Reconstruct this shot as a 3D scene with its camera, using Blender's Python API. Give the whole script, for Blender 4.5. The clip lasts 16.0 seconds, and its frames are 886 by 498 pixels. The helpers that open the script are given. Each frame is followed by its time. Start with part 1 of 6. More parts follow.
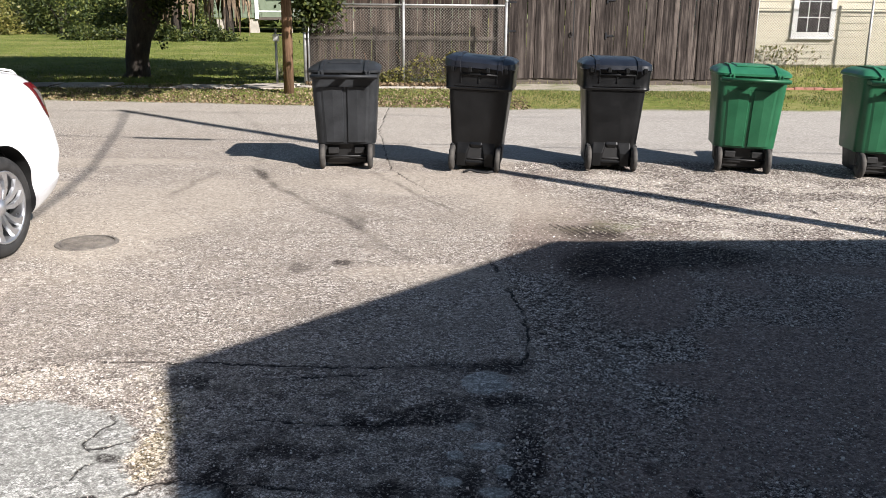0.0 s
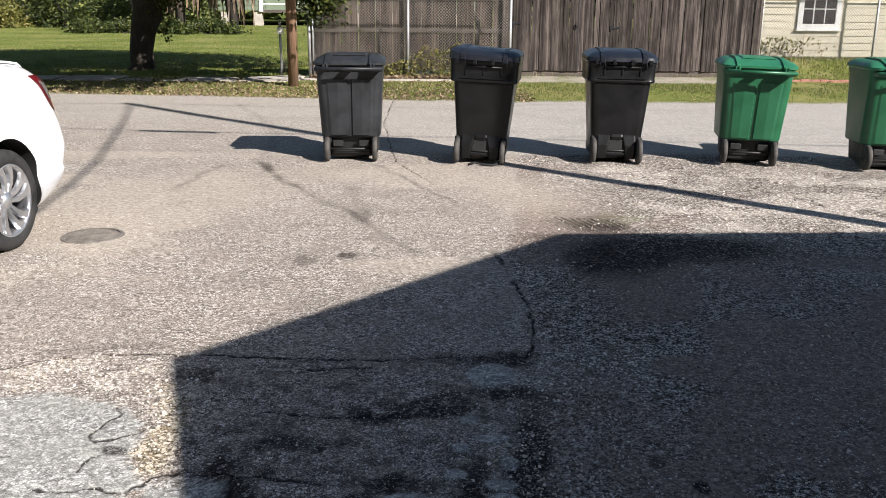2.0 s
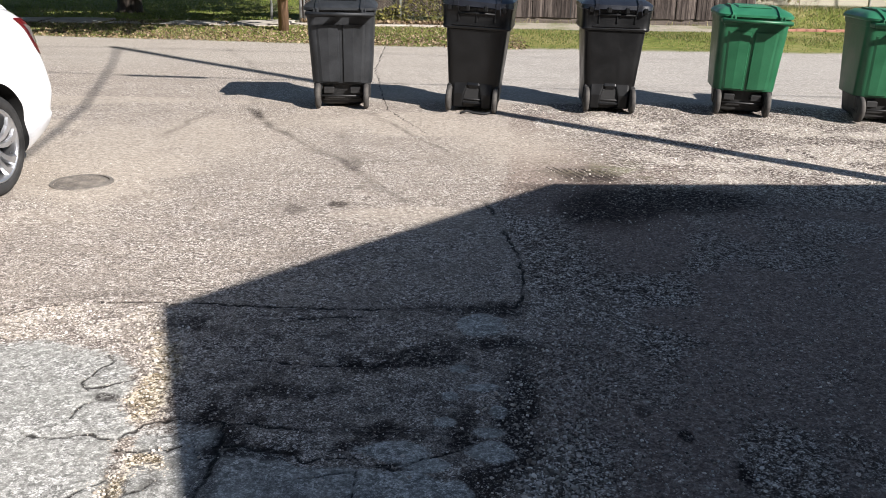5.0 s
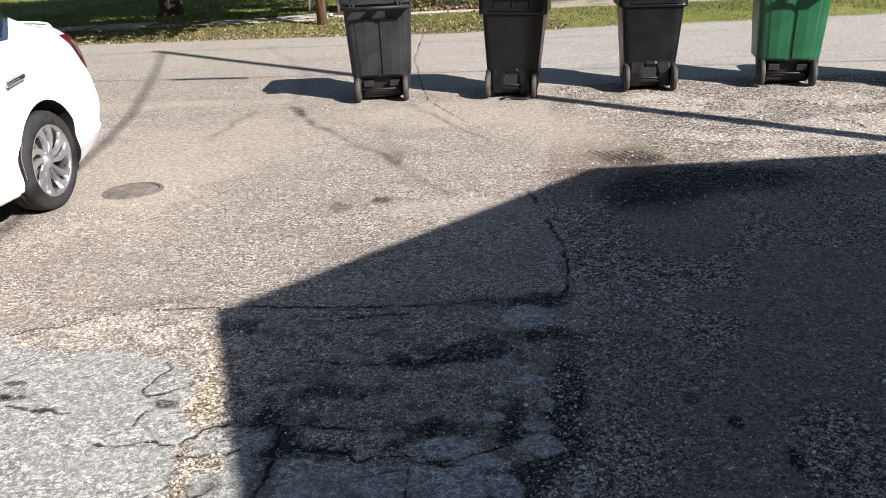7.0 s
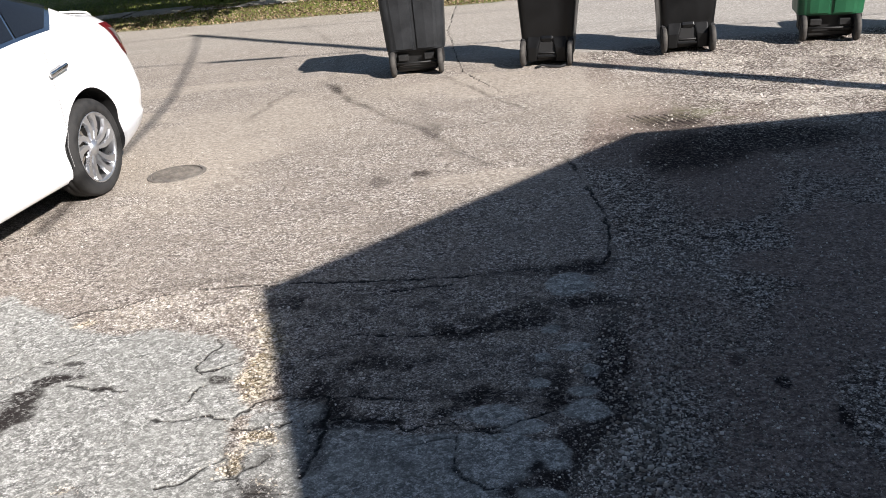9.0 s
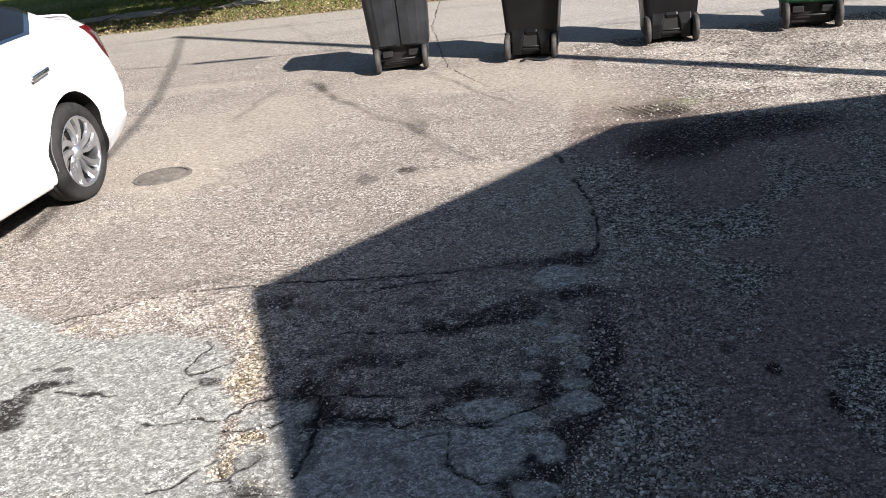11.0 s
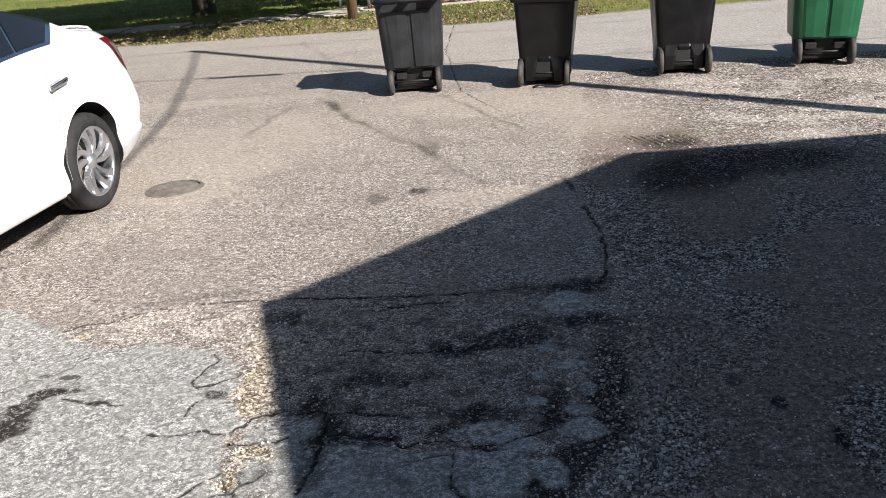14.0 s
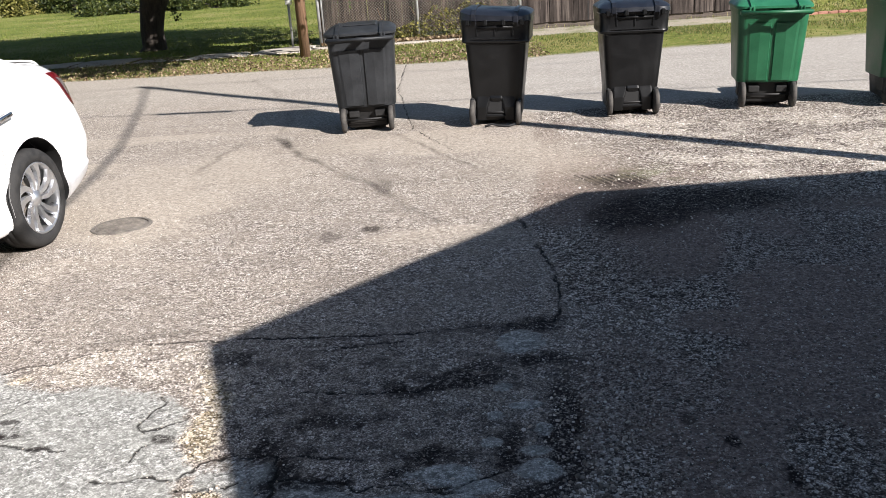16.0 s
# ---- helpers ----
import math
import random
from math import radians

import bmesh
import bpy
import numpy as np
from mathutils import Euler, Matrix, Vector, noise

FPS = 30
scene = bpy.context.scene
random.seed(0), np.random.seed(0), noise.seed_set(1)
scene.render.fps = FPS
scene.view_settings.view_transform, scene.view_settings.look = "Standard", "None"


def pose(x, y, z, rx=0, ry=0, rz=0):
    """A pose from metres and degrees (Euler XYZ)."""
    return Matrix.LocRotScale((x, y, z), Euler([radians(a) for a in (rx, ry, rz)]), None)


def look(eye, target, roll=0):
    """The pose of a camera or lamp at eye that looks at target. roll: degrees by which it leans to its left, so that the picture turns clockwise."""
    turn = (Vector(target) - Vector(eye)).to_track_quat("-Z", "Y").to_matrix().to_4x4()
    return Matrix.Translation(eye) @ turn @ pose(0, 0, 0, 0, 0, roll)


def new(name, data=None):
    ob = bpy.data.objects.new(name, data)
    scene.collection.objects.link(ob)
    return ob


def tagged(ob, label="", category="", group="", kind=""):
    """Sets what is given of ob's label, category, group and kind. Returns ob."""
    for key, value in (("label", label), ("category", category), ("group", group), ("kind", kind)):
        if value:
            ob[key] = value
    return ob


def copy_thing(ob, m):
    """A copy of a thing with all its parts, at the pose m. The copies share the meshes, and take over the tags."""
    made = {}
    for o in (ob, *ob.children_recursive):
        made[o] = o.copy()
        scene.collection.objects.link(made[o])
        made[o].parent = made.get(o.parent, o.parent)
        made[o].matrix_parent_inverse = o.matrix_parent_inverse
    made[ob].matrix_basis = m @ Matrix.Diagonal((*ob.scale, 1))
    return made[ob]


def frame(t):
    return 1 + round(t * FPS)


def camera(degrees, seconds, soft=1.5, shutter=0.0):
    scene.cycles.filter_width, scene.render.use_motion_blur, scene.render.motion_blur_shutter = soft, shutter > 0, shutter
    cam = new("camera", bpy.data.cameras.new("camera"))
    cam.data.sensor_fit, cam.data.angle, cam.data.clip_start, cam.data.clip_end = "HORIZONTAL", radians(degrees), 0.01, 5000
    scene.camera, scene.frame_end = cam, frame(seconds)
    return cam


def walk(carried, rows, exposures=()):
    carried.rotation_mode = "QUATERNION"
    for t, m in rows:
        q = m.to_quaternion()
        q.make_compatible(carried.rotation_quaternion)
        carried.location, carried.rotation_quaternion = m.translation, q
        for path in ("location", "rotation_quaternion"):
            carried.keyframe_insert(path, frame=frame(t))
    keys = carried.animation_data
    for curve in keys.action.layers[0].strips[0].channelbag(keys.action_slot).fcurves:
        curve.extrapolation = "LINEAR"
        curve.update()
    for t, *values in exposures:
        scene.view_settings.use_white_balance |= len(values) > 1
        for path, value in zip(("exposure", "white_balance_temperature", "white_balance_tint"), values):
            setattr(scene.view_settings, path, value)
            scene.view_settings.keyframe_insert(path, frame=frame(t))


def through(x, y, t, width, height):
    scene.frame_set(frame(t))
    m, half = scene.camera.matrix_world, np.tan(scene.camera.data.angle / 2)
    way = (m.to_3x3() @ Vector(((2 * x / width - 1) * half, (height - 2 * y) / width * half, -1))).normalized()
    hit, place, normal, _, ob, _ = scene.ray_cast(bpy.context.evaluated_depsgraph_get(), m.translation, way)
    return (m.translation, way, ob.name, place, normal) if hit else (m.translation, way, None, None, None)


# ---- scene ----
cam = camera(54.0, 16.0, 0.5)
PATH = [
    (0, (0.0, 0.0, 1.6), (0.0, 1.929, 1.072), 0.5),
    (0.5, (-0.002, 0.004, 1.602), (-0.001, 1.931, 1.066), 0.5),
    (1, (-0.006, 0.008, 1.601), (-0.005, 1.933, 1.059), 0.5),
    (1.5, (-0.002, 0.005, 1.601), (-0.013, 1.93, 1.06), 0.5),
    (2, (-0.004, 0.003, 1.598), (-0.014, 1.928, 1.054), 0.4),
    (2.5, (-0.002, 0.003, 1.599), (-0.011, 1.926, 1.05), 0.4),
    (3, (0.0, 0.003, 1.601), (0.0, 1.924, 1.044), 0.5),
    (3.5, (-0.003, 0.003, 1.602), (-0.001, 1.924, 1.045), 0.8),
    (4, (-0.003, 0.003, 1.601), (-0.001, 1.923, 1.041), 1.0),
    (4.5, (-0.003, 0.002, 1.605), (0.0, 1.92, 1.039), 1.0),
    (4.7, (-0.004, 0.003, 1.606), (0.005, 1.899, 0.967), 1.1),
    (6.8, (0.032, -0.021, 1.671), (-0.02, 1.855, 0.98), -1.8),
    (7, (0.03, -0.017, 1.675), (-0.073, 1.856, 0.982), -2.9),
    (7.5, (0.029, -0.013, 1.673), (-0.13, 1.85, 0.963), -4.9),
    (8, (0.025, -0.024, 1.675), (-0.162, 1.829, 0.945), -5.5),
    (8.5, (0.027, -0.046, 1.678), (-0.168, 1.802, 0.94), -5.8),
    (10.8, (0.041, -0.04, 1.668), (-0.151, 1.802, 0.911), -6.9),
    (11, (0.038, -0.036, 1.668), (-0.14, 1.808, 0.914), -7.2),
    (11.5, (0.038, -0.039, 1.671), (-0.139, 1.804, 0.914), -7.1),
    (12, (0.03, -0.05, 1.675), (-0.147, 1.792, 0.918), -7.1),
    (12.5, (0.012, -0.052, 1.677), (-0.188, 1.79, 0.926), -6.5),
    (13, (0.016, -0.059, 1.677), (-0.183, 1.793, 0.947), -6.3),
    (13.5, (0.018, -0.061, 1.68), (-0.168, 1.797, 0.963), -5.3),
    (14, (0.018, -0.059, 1.68), (-0.167, 1.803, 0.973), -5.2),
    (14.5, (0.017, -0.053, 1.678), (-0.157, 1.811, 0.973), -5.0),
    (15, (0.03, -0.051, 1.676), (-0.145, 1.813, 0.974), -5.1),
    (15.5, (0.032, -0.046, 1.677), (-0.099, 1.819, 0.968), -4.8),
    (16, (0.005, -0.036, 1.68), (-0.064, 1.86, 1.045), -4.0),
]
walk(cam, [(t, look(eye, target, roll)) for t, eye, target, roll in PATH], [(0.0, 1.12), (0.5, 1.06), (1.5, 1.08), (3.0, 1.11), (4.6, 1.13), (7.0, 1.10), (7.5, 1.01), (8.6, 0.99), (10.9, 1.12), (12.0, 1.12), (12.5, 1.01), (13.5, 0.99), (15.0, 1.05), (16.0, 1.17)])

# ---- world, sun, exposure ----
SUN_WAY = Vector((-0.74, 0.67, -0.655)).normalized()   # the way the light travels
SHIFT = (-1.13, 1.023)                                 # shadow shift on the ground per metre of height
world = bpy.data.worlds.new("sky")
scene.world = world
world.use_nodes = True
wn = world.node_tree
sky = wn.nodes.new("ShaderNodeTexSky")
sky.sky_type = "NISHITA"
sky.sun_disc = False
sky.sun_elevation = math.asin(-SUN_WAY.z)
sky.sun_rotation = math.atan2(-SUN_WAY.x, -SUN_WAY.y)
sky.air_density, sky.dust_density, sky.ozone_density = 1.0, 0.4, 1.0
wn.links.new(sky.outputs["Color"], wn.nodes["Background"].inputs["Color"])
wn.nodes["Background"].inputs["Strength"].default_value = 0.0540
sun = new("sun", bpy.data.lights.new("sun", "SUN"))
sun.data.energy, sun.data.angle, sun.data.color = 5.0, radians(0.53), (1.0, 0.946, 0.918)
sun.matrix_world = look(Vector((8, -8, 12)), Vector((8, -8, 12)) + SUN_WAY)


# ---- helpers of this scene ----
def mesh_of(name, verts, faces, smooth=False):
    me = bpy.data.meshes.new(name)
    verts = np.asarray(verts, dtype=np.float32)
    faces = np.asarray(faces, dtype=np.int32)
    k = faces.shape[1]
    me.vertices.add(len(verts))
    me.vertices.foreach_set("co", verts.ravel())
    me.loops.add(faces.size)
    me.loops.foreach_set("vertex_index", faces.ravel())
    me.polygons.add(len(faces))
    me.polygons.foreach_set("loop_start", np.arange(len(faces), dtype=np.int32) * k)
    if smooth:
        me.polygons.foreach_set("use_smooth", np.ones(len(faces), dtype=bool))
    me.update(calc_edges=True)
    me.validate()
    return me


def part(name, src, material, parent=None, label="", smooth=None, at=None):
    """Links a bmesh or a mesh as one object, under a parent if given."""
    if isinstance(src, bmesh.types.BMesh):
        me = bpy.data.meshes.new(name)
        bmesh.ops.recalc_face_normals(src, faces=src.faces[:])
        src.to_mesh(me)
        src.free()
    else:
        me = src
    if smooth is not None:
        for p in me.polygons:
            p.use_smooth = smooth
    if material and not me.materials:
        me.materials.append(material)
    ob = new(name, me)
    if parent:
        ob.parent = parent
    if at is not None:
        ob.matrix_basis = at
    if label:
        tagged(ob, label=label)
    return ob


def auto_smooth(me, angle=40):
    for p in me.polygons:
        p.use_smooth = True
    me.set_sharp_from_angle(angle=radians(angle))


def thing(name, label, category, group="", m=None):
    ob = new(name)
    ob.empty_display_size = 0.1
    if m is not None:
        ob.matrix_basis = m
    return tagged(ob, label=label, category=category, group=group)


def box(bm, x0, x1, y0, y1, z0, z1, bevel=0.0, m=None, seg=1):
    r = bmesh.ops.create_cube(bm, size=1.0)
    vs = r["verts"]
    bmesh.ops.scale(bm, vec=(x1 - x0, y1 - y0, z1 - z0), verts=vs)
    bmesh.ops.translate(bm, vec=((x0 + x1) / 2, (y0 + y1) / 2, (z0 + z1) / 2), verts=vs)
    if bevel > 0:
        es = list({e for v in vs for e in v.link_edges})
        r = bmesh.ops.bevel(bm, geom=es, offset=bevel, segments=seg, affect="EDGES", profile=0.5)
        vs = list({v for f in r["faces"] for v in f.verts} | {v for v in vs if v.is_valid})
    if m is not None:
        bmesh.ops.transform(bm, matrix=m, verts=vs)
    return bm


def box_bm(*a, **k):
    return box(bmesh.new(), *a, **k)


def ring_points(w, d, r, n=5):
    """A rounded rectangle round the origin, anticlockwise."""
    r = min(r, w / 2 - 1e-4, d / 2 - 1e-4)
    pts = []
    for cx, cy, a0 in ((w / 2 - r, d / 2 - r, 0), (-w / 2 + r, d / 2 - r, 90), (-w / 2 + r, -d / 2 + r, 180), (w / 2 - r, -d / 2 + r, 270)):
        for i in range(n + 1):
            a = radians(a0 + 90 * i / n)
            pts.append((cx + r * math.cos(a), cy + r * math.sin(a)))
    return pts


def loft(rings, cap0=True, cap1=True, n=5):
    """rings: (z, cx, cy, w, d, r)."""
    bm = bmesh.new()
    rows = []
    for z, cx, cy, w, d, r in rings:
        rows.append([bm.verts.new((cx + x, cy + y, z)) for x, y in ring_points(w, d, r, n)])
    for a, b in zip(rows, rows[1:]):
        for i in range(len(a)):
            j = (i + 1) % len(a)
            bm.faces.new((a[i], a[j], b[j], b[i]))
    if cap0:
        bm.faces.new(rows[0][::-1])
    if cap1:
        bm.faces.new(rows[-1])
    return bm


def lathe(profile, n=32, axis="Z", closed=False):
    """profile: (radius, height) pairs turned round an axis."""
    bm = bmesh.new()
    rows = []
    for i in range(n):
        a = 2 * math.pi * i / n
        row = []
        for r, h in profile:
            c, s = r * math.cos(a), r * math.sin(a)
            row.append(bm.verts.new((c, s, h) if axis == "Z" else (h, c, s)))
        rows.append(row)
    k = len(profile)
    for i in range(n):
        a, b = rows[i], rows[(i + 1) % n]
        for j in range(k if closed else k - 1):
            jj = (j + 1) % k
            bm.faces.new((a[j], b[j], b[jj], a[jj]))
    bmesh.ops.remove_doubles(bm, verts=bm.verts[:], dist=1e-5)
    return bm


def tube(points, radius, n=8):
    """A round tube along points; radius: a number or one for each point."""
    bm = bmesh.new()
    pts = [Vector(p) for p in points]
    rad = radius if isinstance(radius, (list, tuple)) else [radius] * len(pts)
    rows = []
    for i, p in enumerate(pts):
        way = (pts[min(i + 1, len(pts) - 1)] - pts[max(i - 1, 0)]).normalized()
        side = way.cross(Vector((0, 0, 1)) if abs(way.z) < 0.9 else Vector((1, 0, 0))).normalized()
        up = side.cross(way)
        rows.append([bm.verts.new(p + rad[i] * (math.cos(2 * math.pi * k / n) * side + math.sin(2 * math.pi * k / n) * up)) for k in range(n)])
    for a, b in zip(rows, rows[1:]):
        for k in range(n):
            j = (k + 1) % n
            bm.faces.new((a[k], a[j], b[j], b[k]))
    bm.faces.new(rows[0][::-1])
    bm.faces.new(rows[-1])
    return bm


_lat = np.random.RandomState(7).rand(256, 256)


def vnoise(x, y, scale, octaves=3, seed=0):
    """Smooth value noise, about 0 to 1, of arrays x and y; scale: the size of the largest cells."""
    tot, amp, out = 0.0, 1.0, 0.0
    for o in range(octaves):
        u, v = x / scale * 2 ** o + 37.3 * seed + 11.7 * o, y / scale * 2 ** o + 91.1 * seed + 5.3 * o
        i, j = np.floor(u).astype(int), np.floor(v).astype(int)
        f, g = u - i, v - j
        f, g = f * f * (3 - 2 * f), g * g * (3 - 2 * g)
        a, b = _lat[i % 256, j % 256], _lat[(i + 1) % 256, j % 256]
        c, d = _lat[i % 256, (j + 1) % 256], _lat[(i + 1) % 256, (j + 1) % 256]
        out = out + amp * ((a * (1 - f) + b * f) * (1 - g) + (c * (1 - f) + d * f) * g)
        tot += amp
        amp *= 0.5
    return out / tot


def step(a, b, v):
    t = np.clip((v - a) / (b - a), 0, 1)
    return t * t * (3 - 2 * t)


def line_dist(x, y, pts):
    best = np.full(x.shape, 1e9)
    for (ax, ay), (bx, by) in zip(pts, pts[1:]):
        dx, dy = bx - ax, by - ay
        t = np.clip(((x - ax) * dx + (y - ay) * dy) / (dx * dx + dy * dy), 0, 1)
        best = np.minimum(best, np.hypot(x - ax - t * dx, y - ay - t * dy))
    return best


# ---- materials ----
class Nodes:
    def __init__(self, name):
        self.mat = bpy.data.materials.new(name)
        self.mat.use_nodes = True
        self.t = self.mat.node_tree
        self.b = self.t.nodes["Principled BSDF"]
        self.pos = None

    def add(self, kind, **k):
        n = self.t.nodes.new(kind)
        for key, v in k.items():
            n.inputs[key].default_value = v
        return n

    def link(self, a, b):
        self.t.links.new(a, b)

    def coords(self):
        if self.pos is None:
            self.pos = self.t.nodes.new("ShaderNodeTexCoord").outputs["Object"]
        return self.pos

    def noise(self, scale, detail=4.0, rough=0.6, stretch=None):
        n = self.add("ShaderNodeTexNoise", Scale=scale, Detail=detail, Roughness=rough)
        if stretch:
            m = self.add("ShaderNodeMapping")
            m.inputs["Scale"].default_value = stretch
            self.link(self.coords(), m.inputs["Vector"])
            self.link(m.outputs["Vector"], n.inputs["Vector"])
        else:
            self.link(self.coords(), n.inputs["Vector"])
        return n.outputs["Fac"]

    def voronoi(self, scale, out="Color", feature="F1"):
        n = self.add("ShaderNodeTexVoronoi", Scale=scale)
        n.feature = feature
        self.link(self.coords(), n.inputs["Vector"])
        return n.outputs[out]

    def ramp(self, fac, stops):
        n = self.t.nodes.new("ShaderNodeValToRGB")
        el = n.color_ramp.elements
        while len(el) < len(stops):
            el.new(0.5)
        for e, (p, c) in zip(el, stops):
            e.position = p
            e.color = (*c, 1) if len(c) == 3 else c
        self.link(fac, n.inputs["Fac"])
        return n.outputs["Color"]

    def grey(self, fac, a, b, lo=0.0, hi=1.0):
        n = self.t.nodes.new("ShaderNodeMapRange")
        self.link(fac, n.inputs[0])
        for i, v in enumerate((a, b, lo, hi)):
            n.inputs[1 + i].default_value = v
        return n.outputs[0]

    def mix(self, fac, a, b, kind="MIX"):
        n = self.t.nodes.new("ShaderNodeMix")
        n.data_type = "RGBA"
        n.blend_type = kind
        for sock, v in ((n.inputs[0], fac), (n.inputs[6], a), (n.inputs[7], b)):
            if isinstance(v, (int, float)):
                sock.default_value = v
            elif isinstance(v, tuple):
                sock.default_value = (*v, 1)
            else:
                self.link(v, sock)
        return n.outputs[2]

    def math(self, op, a, b=0.0):
        n = self.t.nodes.new("ShaderNodeMath")
        n.operation = op
        for sock, v in ((n.inputs[0], a), (n.inputs[1], b)):
            if isinstance(v, (int, float)):
                sock.default_value = v
            else:
                self.link(v, sock)
        return n.outputs[0]

    def attr(self, name):
        n = self.t.nodes.new("ShaderNodeAttribute")
        n.attribute_name = name
        return n.outputs["Fac"]

    def random(self):
        return self.t.nodes.new("ShaderNodeObjectInfo").outputs["Random"]

    def island(self):
        return self.t.nodes.new("ShaderNodeNewGeometry").outputs["Random Per Island"]

    def done(self, color, rough=0.6, metal=0.0, bump=None, strength=0.3, dist=0.01, spec=0.5):
        for key, v in (("Base Color", color), ("Roughness", rough), ("Metallic", metal), ("Specular IOR Level", spec)):
            if isinstance(v, (int, float)):
                self.b.inputs[key].default_value = v
            elif isinstance(v, tuple):
                self.b.inputs[key].default_value = (*v, 1)
            else:
                self.link(v, self.b.inputs[key])
        if bump is not None:
            n = self.add("ShaderNodeBump", Strength=strength, Distance=dist)
            self.link(bump, n.inputs["Height"])
            self.link(n.outputs["Normal"], self.b.inputs["Normal"])
        return self.mat


def plain(name, dark, light, rough=0.6, scale=6.0, fine=60.0, metal=0.0, strength=0.15, dist=0.004, stretch=None, vary=0.0, spec=0.5):
    """A worn surface between two colours: broad stains and fine grain, with fine relief."""
    n = Nodes(name)
    broad, grain = n.noise(scale, stretch=stretch), n.noise(fine, 3.0, stretch=stretch)
    col = n.ramp(n.math("ADD", n.math("MULTIPLY", broad, 0.7), n.math("MULTIPLY", grain, 0.3)), [(0.37, dark), (0.63, light)])
    if vary:
        col = n.mix(n.grey(n.random(), 0, 1, 0, vary), col, (0.0, 0.0, 0.0))
    r = n.grey(broad, 0.3, 0.7, max(rough - 0.08, 0.02), min(rough + 0.1, 1))
    return n.done(col, r, metal, grain, strength, dist, spec)


def ground_material():
    n = Nodes("ground_surface")
    big, mid, fine = n.noise(0.6, 5), n.noise(5, 5), n.noise(70, 4, 0.75)

    def chips(scale):
        sep = n.t.nodes.new("ShaderNodeSeparateColor")
        n.link(n.voronoi(scale), sep.inputs[0])
        return sep.outputs[0]
    coarse, small, tiny = chips(66), chips(140), chips(300)
    cell = n.voronoi(66, "Distance")
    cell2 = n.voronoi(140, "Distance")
    speck = n.math("ADD", n.math("MULTIPLY", coarse, 0.40), n.math("ADD", n.math("MULTIPLY", small, 0.36), n.math("MULTIPLY", tiny, 0.24)))
    speck = n.grey(speck, 0.23, 0.77)
    # darkening between the stones: crevice shade put into the colour
    gap_shade = n.math("MULTIPLY", n.grey(cell2, 0.36, 0.60), n.grey(fine, 0.35, 0.6, 0.3, 0.95))
    rag = n.math("ADD", n.math("MULTIPLY", n.math("ADD", small, coarse), 0.32), n.math("MULTIPLY", fine, 0.36))

    def crisp(name, spread=0.9, soft=0.10):
        """A patch whose border breaks up from stone to stone."""
        v = n.math("ADD", n.attr(name), n.math("MULTIPLY", n.math("SUBTRACT", rag, 0.5), spread))
        return n.grey(v, 0.5 - soft, 0.5 + soft)

    # worn asphalt: pale brown-grey stones; gaps hold dark binder and painted-in crevice shade
    asphalt = n.ramp(speck, [(0.08, (0.075, 0.061, 0.052)), (0.36, (0.285, 0.246, 0.212)), (0.68, (0.465, 0.41, 0.355)), (0.93, (0.86, 0.80, 0.73))])
    asphalt = n.mix(n.grey(mid, 0.42, 0.62, 0.0, 0.5), asphalt, (0.40, 0.345, 0.285))
    asphalt = n.mix(n.grey(n.noise(1.8, 5, 0.65), 0.45, 0.62, 0.0, 0.45), asphalt, (0.25, 0.215, 0.187))
    asphalt = n.mix(n.grey(big, 0.5, 0.66, 0.0, 0.4), asphalt, (0.42, 0.37, 0.315))
    asphalt = n.mix(n.math("MULTIPLY", gap_shade, 0.9), asphalt, (0.040, 0.034, 0.030))
    # older pale slab
    slab = n.ramp(speck, [(0.05, (0.135, 0.134, 0.124)), (0.35, (0.272, 0.268, 0.249)), (0.65, (0.372, 0.367, 0.341)), (0.95, (0.64, 0.63, 0.59))])
    slab = n.mix(n.grey(mid, 0.4, 0.65, 0.0, 0.5), slab, (0.325, 0.325, 0.292))
    slab = n.mix(n.math("MULTIPLY", gap_shade, 0.55), slab, (0.12, 0.116, 0.105))
    # gravel and dirt
    gravel = n.ramp(speck, [(0.10, (0.034, 0.027, 0.022)), (0.42, (0.160, 0.131, 0.110)), (0.70, (0.40, 0.345, 0.295)), (0.90, (0.90, 0.84, 0.76))])
    gravel = n.mix(n.math("MULTIPLY", gap_shade, 0.92), gravel, (0.020, 0.016, 0.013))
    dirt = n.ramp(n.math("ADD", n.math("MULTIPLY", fine, 0.72), n.math("MULTIPLY", speck, 0.28)), [(0.25, (0.075, 0.056, 0.047)), (0.50, (0.190, 0.148, 0.124)), (0.64, (0.285, 0.232, 0.198)), (0.76, (0.58, 0.51, 0.45))])
    dust = n.ramp(n.math("ADD", n.math("MULTIPLY", fine, 0.6), n.math("MULTIPLY", speck, 0.4)), [(0.25, (0.225, 0.19, 0.153)), (0.5, (0.345, 0.302, 0.25)), (0.75, (0.45, 0.40, 0.338))])
    road = n.ramp(speck, [(0.05, (0.245, 0.226, 0.20)), (0.5, (0.335, 0.314, 0.283)), (0.95, (0.45, 0.424, 0.388))])
    road = n.mix(n.grey(mid, 0.35, 0.7, 0.0, 0.4), road, (0.29, 0.265, 0.23))
    road = n.mix(n.grey(n.noise(1.0, 4, 0.65, (0.5, 3.0, 1.0)), 0.5, 0.72, 0.0, 0.45), road, (0.205, 0.19, 0.165))
    grass = n.ramp(n.math("ADD", n.math("MULTIPLY", mid, 0.45), n.math("MULTIPLY", n.noise(0.35, 3), 0.55)), [(0.38, (0.065, 0.080, 0.020)), (0.5, (0.125, 0.145, 0.034)), (0.6, (0.21, 0.195, 0.075))])
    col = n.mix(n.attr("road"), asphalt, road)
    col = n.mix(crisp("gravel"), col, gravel)
